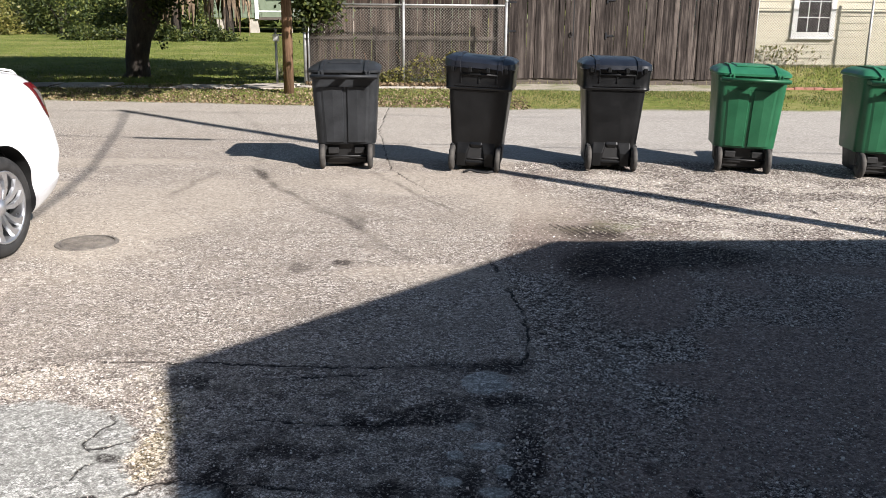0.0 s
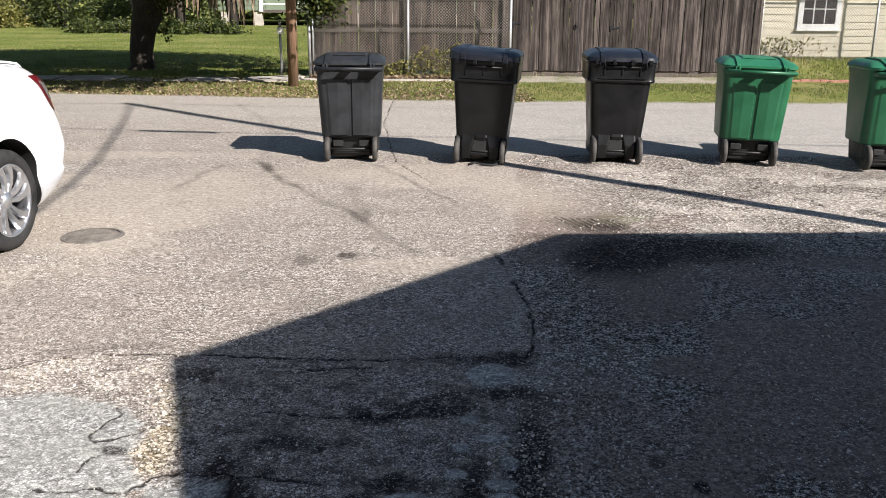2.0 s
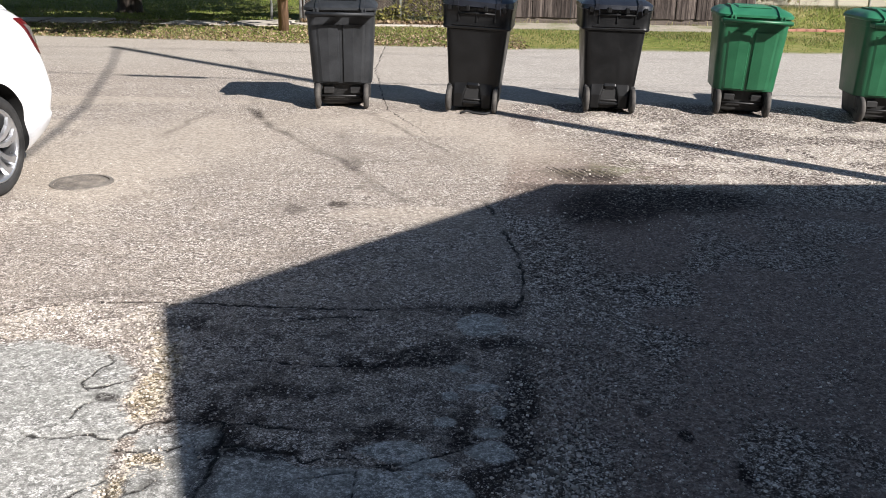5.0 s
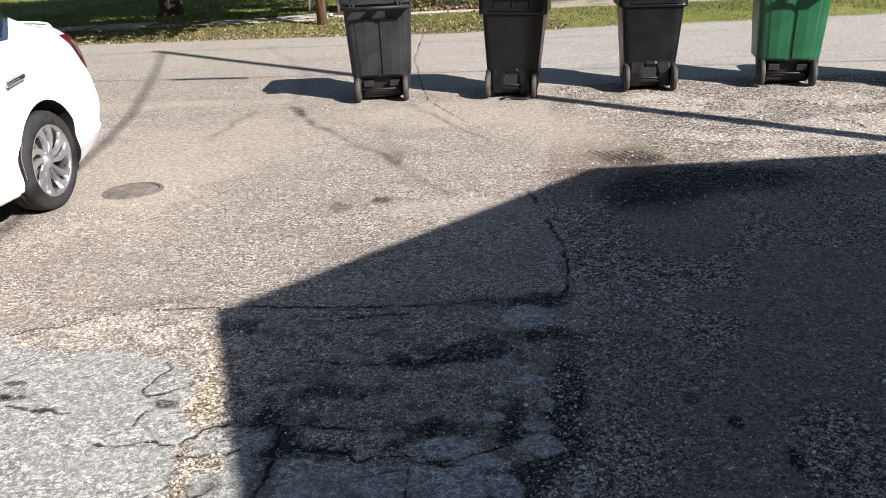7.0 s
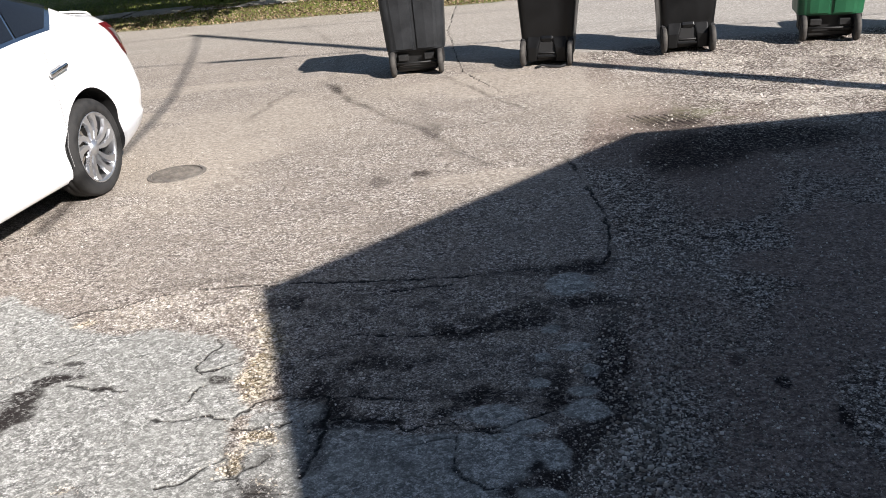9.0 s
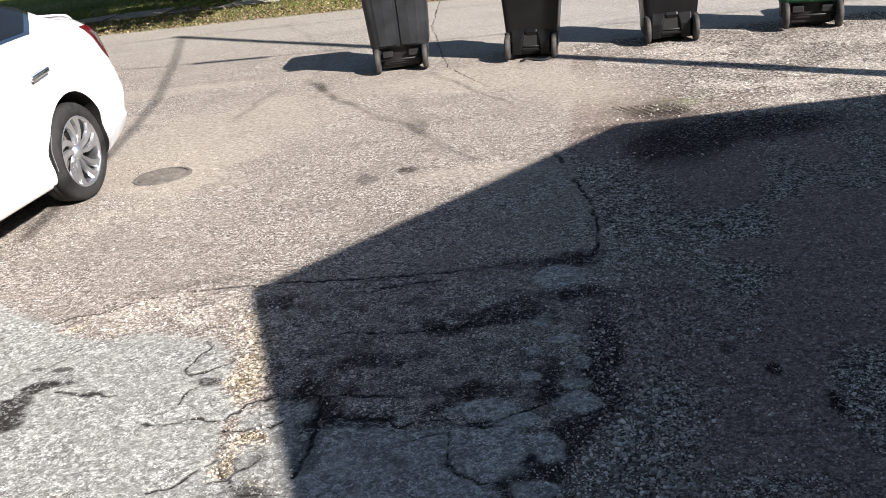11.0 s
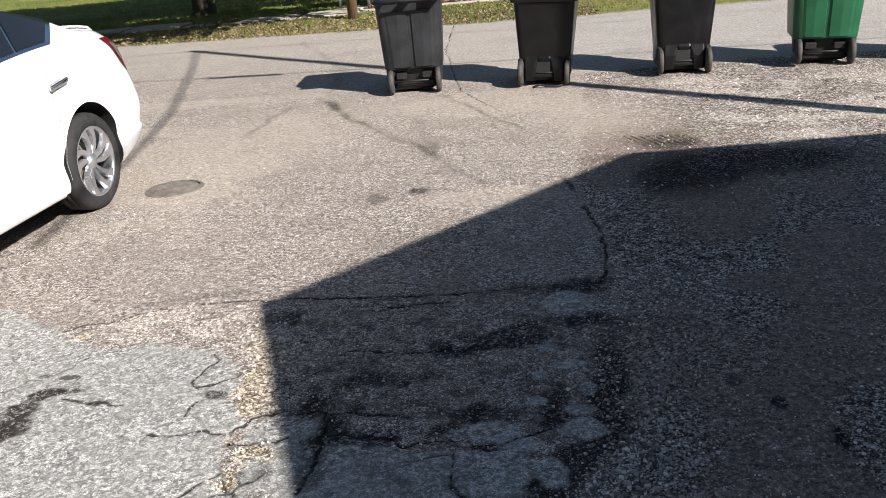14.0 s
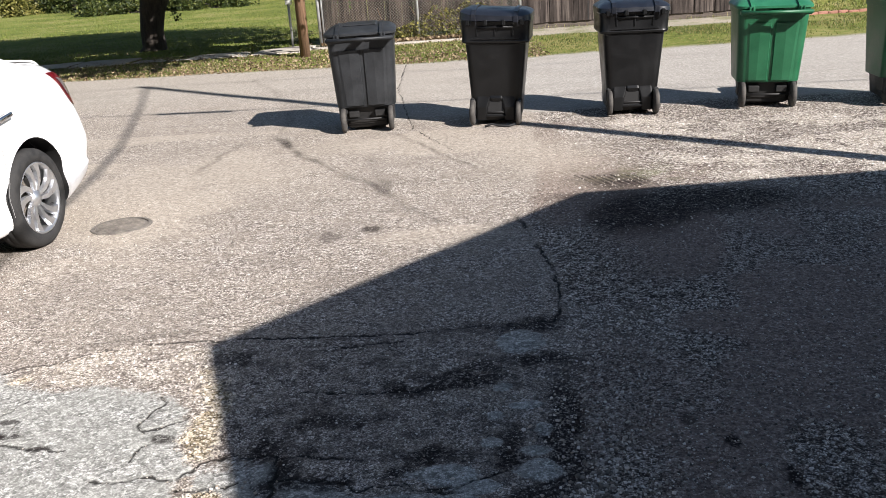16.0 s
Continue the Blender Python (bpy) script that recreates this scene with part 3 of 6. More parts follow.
    bright = g * (1 - far) * (1.3 * np.exp(-((x - 2.5) / 1.15) ** 2 - ((y - 6.6) / 0.6) ** 2) + 1.0 * np.exp(-((x - 3.6) / 2.2) ** 2 - ((y - 7.8) / 0.8) ** 2) + 0.6 * np.exp(-((x - 1.5) / 0.8) ** 2 - ((y - 8.5) / 0.5) ** 2)) * (0.35 + 0.9 * step(0.35, 0.6, vnoise(x, y, 0.3, 3, 12)))
    m["chalk"] = np.clip(white + 0.74 * bright + 0.35 * g * np.exp(-((y - 8.7) / 0.4) ** 2) * vnoise(x, y, 0.4, 3, 13), 0, 1)
    # black oil on the gravel, damp and painted-in shade at the broken paving, old spots
    stain_shade = np.exp(-((xs - 1.10) / 0.34) ** 2 - ((ys - 5.42) / 0.38) ** 2) * 1.1 * (0.5 + 0.9 * vnoise(x, y, 0.16, 3, 48))
    stain_shade += np.exp(-((xs - 1.65) / 0.60) ** 2 - ((ys - 5.72) / 0.28) ** 2) * 1.35 * (0.6 + 0.8 * vnoise(x, y, 0.2, 3, 52)) + np.exp(-((xs - 1.12) / 0.34) ** 2 - ((ys - 6.38) / 0.30) ** 2) * 0.85 * (0.4 + vnoise(x, y, 0.2, 3, 57))
    stain_shade += np.exp(-((xs - 0.62) / 0.14) ** 2 - ((ys - 6.0) / 0.10) ** 2) * 0.45
    ragged = 1.3 * (vnoise(x, y, 0.06, 3, 49) - 0.5)
    for cx, cy, rx, ry, k in SPOTS:
        stain_shade += k * step(1.35, 0.6, np.hypot((x - cx) / rx, (y - cy) / ry) + ragged)
    # damp mottling over an even darkening that paints deeper shade into the paving
    damp_shade = step(0.0, 0.25, xs + 1.15) * step(0.0, 0.15, bx + 0.02 - xs) * step(1.8, 2.2, y) * (1 - step(3.75, 3.85, ys))
    stain_shade += damp_shade * (0.10 + 0.14 * step(0.44, 0.6, vnoise(x, y, 0.3, 3, 14)) + 0.30 * step(0.54, 0.66, vnoise(x, y, 0.07, 3, 36)))
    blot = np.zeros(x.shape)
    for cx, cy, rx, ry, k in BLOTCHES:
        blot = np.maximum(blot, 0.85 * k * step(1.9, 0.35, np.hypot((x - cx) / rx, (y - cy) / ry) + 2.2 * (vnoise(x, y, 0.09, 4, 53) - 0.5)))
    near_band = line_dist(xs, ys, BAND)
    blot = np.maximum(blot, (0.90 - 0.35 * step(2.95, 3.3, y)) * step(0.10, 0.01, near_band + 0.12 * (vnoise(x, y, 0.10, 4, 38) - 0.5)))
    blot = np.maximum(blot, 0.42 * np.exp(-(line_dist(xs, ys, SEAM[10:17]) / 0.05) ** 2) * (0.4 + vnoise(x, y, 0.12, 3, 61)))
    stain_shade += blot
    stain_shade += 0.4 * np.exp(-(line_dist(x, y, [(-1.9, 3.82), (-1.72, 3.86), (-1.4, 3.92)]) / 0.06) ** 2)
    # long faint dark lines across the asphalt
    dark_lines = (([(-2.06, 9.08), (-1.78, 8.44), (-1.49, 7.89), (-1.07, 7.19), (-0.83, 6.78), (-0.61, 6.32), (-0.41, 5.85), (-0.24, 5.57)], 0.055, 0.34), ([(-2.2, 11.5), (-2.0, 9.3), (-1.78, 8.44)], 0.06, 0.22), ([(-0.73, 8.81), (-0.23, 7.69), (0.07, 7.08)], 0.035, 0.34),
              ([(-2.45, 7.47), (-2.37, 8.27), (-2.27, 8.73)], 0.06, 0.30), ([(-0.89, 7.66), (-0.63, 6.5)], 0.05, 0.20), ([(-3.4, 14.2), (-2.6, 12.2), (-2.2, 11.0)], 0.05, 0.25))
    for pts, w, k in dark_lines:
        stain_shade += 1.3 * k * np.exp(-(line_dist(x + 0.12 * wob, y, pts) / w) ** 2) * (0.5 + vnoise(x, y, 0.2, 2, 15))
    stain_shade += 0.16 * step(0.52, 0.75, vnoise(x, y, 0.8, 4, 16)) * (y < 14)
    m["stain_shade"] = np.clip(stain_shade, 0, 1) * (1 - 0.75 * np.clip(isl, 0, 1))
    m["dust"] = np.clip(0.75 * np.exp(-((x + 2.2) / 0.8) ** 2 - ((y - 7.2) / 0.9) ** 2) * (0.4 + vnoise(x, y, 0.6, 3, 23)) + 0.75 * np.exp(-((x + 0.7) / 0.9) ** 2 - ((y - 8.35) / 0.35) ** 2) * (0.4 + vnoise(x, y, 0.4, 3, 25)) + 0.8 * np.exp(-((x - 0.75) / 0.55) ** 2 - ((y - 7.4) / 0.9) ** 2)
                        + 0.75 * step(0.50, 0.66, vnoise(x, y * 1.6, 1.1, 4, 24)) * (y < 9.5) * step(4.6, 5.6, y) * (1 - g) + 0.30 * step(4.8, 8.0, y) * (1 - g), 0, 0.85)
    crack = np.zeros(x.shape)
    jx, jy = x + 0.03 * wob2 + 0.02 * wob + 0.03 * (vnoise(x, y, 0.045, 2, 55) - 0.5), y + 0.06 * (vnoise(x, y, 0.06, 3, 17) - 0.5)
    fade = 0.66 + 0.34 * step(0.35, 0.6, vnoise(x, y, 0.09, 3, 56))
    for pts, w in CRACKS:
        crack = np.maximum(crack, np.exp(-(line_dist(jx, jy, pts) / max(1.1 * w, 0.0082)) ** 2) * fade)
    crack = np.maximum(crack, np.exp(-(line_dist(jx, jy, SEAM[6:17]) / 0.0105) ** 2) * (0.55 + 0.45 * step(0.4, 0.55, vnoise(x, y, 0.2, 2, 18))))
    crack = np.maximum(crack, 0.75 * np.exp(-(line_dist(jx, jy, SEAM[:7]) / 0.012) ** 2) * step(0.35, 0.55, vnoise(x, y, 0.12, 2, 27)))
    crack = np.maximum(crack, 0.85 * np.exp(-(line_dist(jx, jy, SEAM[16:]) / 0.022) ** 2) * (0.35 + 0.65 * step(0.35, 0.6, vnoise(x, y, 0.25, 3, 22))) * (1 - 0.72 * step(5.35, 5.75, y)))
    # a comb of short tyre prints in the damp soil
    for k in range(9):
        crack = np.maximum(crack, 0.62 * (0.5 + vnoise(x, y, 0.08, 2, 47)) * np.exp(-(line_dist(x, y, [(0.83 + 0.055 * k, 6.62 - 0.012 * k), (0.95 + 0.055 * k, 6.28 - 0.01 * k)]) / 0.016) ** 2))
    wx, wy = x + 0.07 * (vnoise(x, y, 0.12, 3, 31) - 0.5), y + 0.07 * (vnoise(x, y, 0.12, 3, 32) - 0.5)
    net = 0.75 * np.exp(-(cell_edge(wx, wy, 0.30, 3) / 0.010) ** 2) * step(0.5, 0.66, vnoise(x, y, 0.35, 2, 33))
    net = np.maximum(net, 0.62 * np.exp(-(cell_edge(wx, wy, 0.13, 9) / 0.008) ** 2) * step(0.58, 0.70, vnoise(x, y, 0.4, 2, 34)))
    crack = np.maximum(crack, net * np.clip(0.8 * slab + slab2, 0, 1) * (y < 3.75))
    m["crack"] = np.clip(crack, 0, 0.95)
    verge = np.interp(x, [-60, -7, -2.8, 1.0, 7, 60], [17.6, 15.75, 15.3, 14.9, 14.98, 15.6])
    m["grass"] = step(-0.15, 0.2, y - verge + 0.35 * (vnoise(x, y, 0.5, 3, 19) - 0.5))
    foot = step(18.15, 18.4, y) * (1 - step(20.2, 20.4, y)) * step(-3.3, -3.0, x) * (1 - step(6.7, 7.0, x)) * (0.5 + 0.5 * step(0.3, 0.55, vnoise(x, y, 0.4, 3, 59)))
    m["grass"] = m["grass"] * (1 - 0.85 * foot)
    m["dust"] = np.maximum(m["dust"], 0.9 * foot)
    for key in ("dust", "gravel", "dirt", "slab", "sand", "chalk", "stain_shade", "crack", "road"):
        m[key] = m[key] * (1 - m["grass"])
    # thin moss on the damp soil
    m["grass"] = np.maximum(m["grass"], 0.42 * np.exp(-((x - 1.3) / 0.38) ** 2 - ((y - 6.55) / 0.25) ** 2) * step(0.35, 0.6, vnoise(x, y, 0.14, 3, 50)))
    return m, g, verge


def ground_height(x, y, m=None):
    verge = np.interp(x, [-60, -7, -2.8, 1.0, 7, 60], [17.6, 15.75, 15.3, 14.9, 14.98, 15.6])
    z = step(0, 2.5, y - verge) * 0.03 + step(18.95, 20.4, y) * step(6.3, 7.0, x) * 0.40
    z = z + 0.012 * (vnoise(x, y, 0.7, 3, 20) - 0.5) * (y < 60)
    if m is not None:
        z = z - 0.007 * m["crack"] + 0.003 * m["slab"] + 0.006 * m["gravel"] * (vnoise(x, y, 0.08, 2, 21) - 0.5) - 0.008 * m["sand"]
    return z


def grow(start, step0, end, rate=1.09):
    out, s, v = [], step0, start
    while v < end:
        s *= rate
        v += s
        out.append(v)
    return out


gx = list(np.arange(-3.2, -2.2, 0.022)) + list(np.arange(-2.2, 0.8, 0.009)) + list(np.arange(0.8, 1.7, 0.011)) + list(np.arange(1.7, 3.61, 0.022))
gx = [-v for v in grow(3.2, 0.05, 11, 1.012)][::-1] + gx + grow(3.6, 0.05, 11, 1.012)
gx = [-v for v in grow(-gx[0], 0.3, 900)][::-1] + gx + grow(gx[-1], 0.3, 900)
gy = list(np.arange(1.6, 1.9, 0.022)) + list(np.arange(1.9, 4.0, 0.009)) + list(np.arange(4.0, 6.3, 0.022)) + list(np.arange(6.3, 6.72, 0.012)) + list(np.arange(6.72, 7.0, 0.022)) + grow(6.99, 0.022, 21, 1.02)
gy = [-v for v in grow(-1.6, 0.05, 400)][::-1] + gy + grow(gy[-1], 0.4, 1500)
GX, GY = np.meshgrid(np.array(gx), np.array(gy))
fx, fy = GX.ravel(), GY.ravel()
masks, _, _ = ground_masks(fx, fy)
fz = ground_height(fx, fy, masks)
nx, ny = len(gx), len(gy)
idx = np.arange(nx * ny).reshape(ny, nx)
quads = np.stack([idx[:-1, :-1], idx[:-1, 1:], idx[1:, 1:], idx[1:, :-1]], -1).reshape(-1, 4)
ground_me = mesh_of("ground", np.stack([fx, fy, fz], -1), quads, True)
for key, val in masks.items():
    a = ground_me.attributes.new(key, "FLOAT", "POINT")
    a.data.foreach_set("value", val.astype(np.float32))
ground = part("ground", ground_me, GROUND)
tagged(ground, "worn sunlit asphalt lot with gravel, cracks and a street", "ground", kind="structure")


def height_at(x, y):
    return float(ground_height(np.array([float(x)]), np.array([float(y)]))[0])


# loose stones
rs = np.random.RandomState(3)
# an angular pebble: two offset rings of four corners and a flat-topped cap
PEBBLE = np.array([(math.cos(k * math.pi / 2 + 0.4 * r), math.sin(k * math.pi / 2 + 0.4 * r), (-0.6, 0.35)[r]) for r in range(2) for k in range(4)] + [(0.15, 0.1, 1.0)])
PEBBLE_F = np.array([q for k in range(4) for q in ((k, (k + 1) % 4, 4 + k), ((k + 1) % 4, 4 + (k + 1) % 4, 4 + k), (4 + k, 4 + (k + 1) % 4, 8))])


def stones(name, x, y, size, label, material):
    n = len(x)
    z = ground_height(x, y)
    v = PEBBLE[None] * (0.62 + 0.38 * rs.rand(n, len(PEBBLE), 1)) * size[:, None, None] * np.array([1, 0.8, 0.62])
    a = rs.rand(n) * 6.283
    c, s = np.cos(a)[:, None], np.sin(a)[:, None]
    vx, vy = v[..., 0] * c - v[..., 1] * s, v[..., 0] * s + v[..., 1] * c
    verts = np.stack([vx + x[:, None], vy + y[:, None], v[..., 2] + (z + size * 0.2)[:, None]], -1).reshape(-1, 3)
    faces = (PEBBLE_F[None] + (np.arange(n) * len(PEBBLE))[:, None, None]).reshape(-1, 3)
    ob = part(name, mesh_of(name, verts, faces), material)
    return tagged(ob, label, "gravel", kind="stuff")


def scatter(n, x0, x1, y0, y1, power, chance):
    """Random places in a rectangle, denser towards y0, kept by a chance worked out from the ground's patches."""
    x, y = rs.uniform(x0, x1, n), y0 + (y1 - y0) * rs.rand(n) ** power
    k, g, _ = ground_masks(x, y)
    keep = rs.rand(n) < chance(x, y, k, g)
    return x[keep], y[keep]


heaps = []
# chippings standing out of the worn asphalt, everywhere
ax, ay = scatter(120000, -3.2, 2.6, 1.8, 6.6, 1.35, lambda x, y, k, g: (0.38 + 0.25 * g - 0.10 * k["slab"] - 0.25 * k["stain_shade"]) * (1 - 0.8 * k["dirt"]))
heaps.append((ax, ay, 0.0022 + 0.0042 * rs.rand(len(ax)) ** 2))
# gravel at the broken edge: coarse by the drop, finer outwards
ax, ay = scatter(34000, -0.1, 1.5, 1.8, 3.9, 1.3, lambda x, y, k, g: g * (0.25 + 0.75 * np.exp(-((x - 0.42) / 0.35) ** 2)) * (0.35 + vnoise(x, y, 0.3, 3, 51)) * (1 - 0.6 * k["dirt"]) * (1 - 0.6 * k["stain_shade"]))
heaps.append((ax, ay, 0.0025 + 0.007 * rs.rand(len(ax)) ** 3 + 0.009 * np.exp(-((ax - 0.34) / 0.16) ** 2) * (ay < 2.75) * rs.rand(len(ax)) ** 3))
# scattered over the soil of the lot
ax, ay = scatter(16000, 0.4, 5.0, 1.9, 6.6, 1.3, lambda x, y, k, g: g * (0.7 - 0.4 * k["dirt"]) * (0.3 + vnoise(x, y, 0.5, 3, 54)) * (1 - 0.8 * k["stain_shade"]))
heaps.append((ax, ay, 0.003 + 0.009 * rs.rand(len(ax)) ** 3))
cx, cy, sz = (np.concatenate([h[i] for h in heaps]) for i in range(3))
stones("gravel", cx, cy, sz, "loose pale and grey gravel stones scattered on the lot", STONE)
heaps = []
# white limestone chips lying sunlit beyond the shade, along the slab's edge and between the paving islands
ax, ay = scatter(46000, 0.6, 7.5, 5.0, 9.3, 0.9, lambda x, y, k, g: g * (0.02 + 0.36 * step(0.25, 0.8, k["chalk"]) + 0.22 * np.exp(-((x - 1.7) / 0.2) ** 2 - ((y - 5.27) / 0.15) ** 2) + 0.06 * (y > 5.8)) * (1 - 0.8 * k["dust"]) * (1 - 0.9 * k["stain_shade"]))
heaps.append((ax, ay, 0.0045 + 0.010 * rs.rand(len(ax)) ** 2))
ax, ay = scatter(14000, -2.3, -0.8, 2.1, 3.9, 1.0, lambda x, y, k, g: 0.55 * k["chalk"] + 0.45 * k["sand"])
heaps.append((ax, ay, 0.003 + 0.008 * rs.rand(len(ax)) ** 3))
ax, ay = scatter(9000, -1.2, 0.9, 1.9, 3.7, 1.0, lambda x, y, k, g: 0.06 + 0.5 * np.exp(-(line_dist(x, y, BAND) / 0.12) ** 2) * (y > 2.5) + 0.14 * (y > 3.3) * (x < 0.1))
heaps.append((ax, ay, 0.003 + 0.006 * rs.rand(len(ax)) ** 2 + 0.006 * rs.rand(len(ax)) ** 9))
ax, ay = scatter(9000, 0.4, 4.0, 1.9, 6.1, 1.2, lambda x, y, k, g: g * 0.22 * (0.3 + vnoise(x, y, 0.4, 3, 60)) * (1 - 0.8 * k["stain_shade"]))
heaps.append((ax, ay, 0.003 + 0.009 * rs.rand(len(ax)) ** 4))
cx, cy, sz = (np.concatenate([h[i] for h in heaps]) for i in range(3))
stones("limestone_chips", cx, cy, sz, "pale limestone chips lying over the lot's gravel", CHIP)

# ---- unseen building behind the camera, its roof outline worked back from the shade on the lot ----
H = 3.1
def lifted(p, h=H):
    return (p[0] - SHIFT[0] * h, p[1] - SHIFT[1] * h)


edge = [lifted(p) for p in ((-0.42, 1.15), (-1.29, 3.74), (0.79, 6.09), (3.2, 6.24))]
outline = [(edge[0][0] + 1.6, edge[0][1] - 4.8), edge[0], edge[1], edge[2], (edge[3][0] + 7, edge[3][1] + 0.4), (edge[3][0] + 7, edge[0][1] - 4.8)]
building = thing("shop_building", "unseen low grey stucco building, flat roof shaped to its shadow", "building")


def prism(pts, z0, z1):
    bm = bmesh.new()
    lo = [bm.verts.new((x, y, z0)) for x, y in pts]
    hi = [bm.verts.new((x, y, z1)) for x, y in pts]
    bm.faces.new(lo[::-1])
    bm.faces.new(hi)
    for i in range(len(pts)):
        j = (i + 1) % len(pts)
        bm.faces.new((lo[i], lo[j], hi[j], hi[i]))
    return bm


mx_, my_ = sum(p[0] for p in outline) / 6, sum(p[1] for p in outline) / 6
inner = [(x + (mx_ - x) * 0.07, y + (my_ - y) * 0.07) for x, y in outline]
part("wall", prism(inner, 0.0, H - 0.16), STUCCO, building)
part("roof", prism(outline, H - 0.16, H), ROOFING, building)

# added unseen block, set back inside the same shadow, to cut sky light
upper = [lifted(p, 7.5) for p in ((0.1, 1.0), (-0.9, 3.6), (0.9, 5.7), (3.2, 5.8))]
upper = [(upper[0][0] + 1.6, upper[0][1] - 4.0)] + upper + [(upper[3][0] + 5, upper[3][1]), (upper[3][0] + 5, upper[0][1] - 4.0)]
part("upper_storey", prism(upper, H - 0.02, 7.5), STUCCO, building)
# added block out of view: keeps sky light off the shaded ground
blocker = thing("brick_building", "unseen added brick block that cuts sky light behind the lot", "building")
part("wall", box_bm(-34, 5.5, -18, -9.5, 0, 9.2), BRICK, blocker)
part("parapet", box_bm(-34.15, 5.65, -18.15, -9.35, 9.2, 9.45, 0.02), CONCRETE, blocker)

# ---- utility pole and overhead cables beside the lot, seen by their shadows ----
TIP = (-5.25, 14.2)
PH = 9.0
px_, py_ = lifted(TIP, PH)
pole = thing("utility_pole", "tall round wooden utility pole", "pole")
part("shaft", tube([(px_, py_, -0.02), (px_, py_, 4), (px_, py_, PH)], [0.105, 0.095, 0.085], 14), POST_WOOD, pole, smooth=True)


def cable(label, shadow, heights, radius):
    """A cable whose shadow falls along the given ground points; heights at those points."""
    pts = []
    for (x, y), h in zip(shadow, heights):
        lx, ly = lifted((x, y), h)
        pts.append((lx, ly, h))
    fine = []
    for a, b in zip(pts, pts[1:]):
        for k in range(4):
            fine.append(tuple(a[i] + (b[i] - a[i]) * k / 4 for i in range(3)))
    fine.append(pts[-1])
    ob = part("overhead_cable", tube(fine, radius, 6), DARK)
    return tagged(ob, label, "cable")


cable("thick black sagging service cable from the pole", [(-5.1, 14.0), (-4.55, 12.2), (-4.05, 10.4), (-3.65, 8.9), (-3.4, 7.6), (-3.2, 6.3), (-3.0, 4.8)], [8.9, 7.9, 7.1, 6.5, 6.0, 5.6, 5.4], 0.022)
cable("thin black overhead telephone cable", [(-9.0, 11.6), (-5.5, 11.3), (-3.9, 11.13), (-3.0, 11.03), (0.5, 10.7), (9.0, 9.9)], [5.9, 5.7, 5.7, 5.7, 5.8, 6.2], 0.014)
cable("black splice case on the telephone cable", [(-3.95, 11.12), (-3.45, 11.07), (-2.98, 11.0)], [5.66, 5.66, 5.66], 0.055)
cable("thin black overhead power cable", [(-12, 14.1), (-5.25, 14.1), (2, 13.7)], [8.8, 8.8, 8.8], 0.012)

# ---- wheeled carts ----
def cart_wheel(parent, side, r, w, x, y, dusty):
    """One wheel with its tyre and hub; side -1 or 1."""
    prof = [(0.3 * r, -w / 2), (0.86 * r, -w / 2), (0.97 * r, -w / 2 * 0.7), (r, 0), (0.97 * r, w / 2 * 0.7), (0.86 * r, w / 2), (0.3 * r, w / 2)]
    ob = part("wheel", lathe(prof, 24, "X"), TYRE_DUST if dusty else RUBBER, parent, "dusty black rubber wheel", True, pose(side * x, y, r))
    part("hub", lathe([(0.0, -w / 2 - 0.006), (0.22 * r, -w / 2 - 0.006), (0.34 * r, -w / 2 + 0.004), (0.34 * r, w / 2 - 0.004), (0.22 * r, w / 2 + 0.006), (0.0, w / 2 + 0.006)], 16, "X"), UNDER, ob)
    return ob


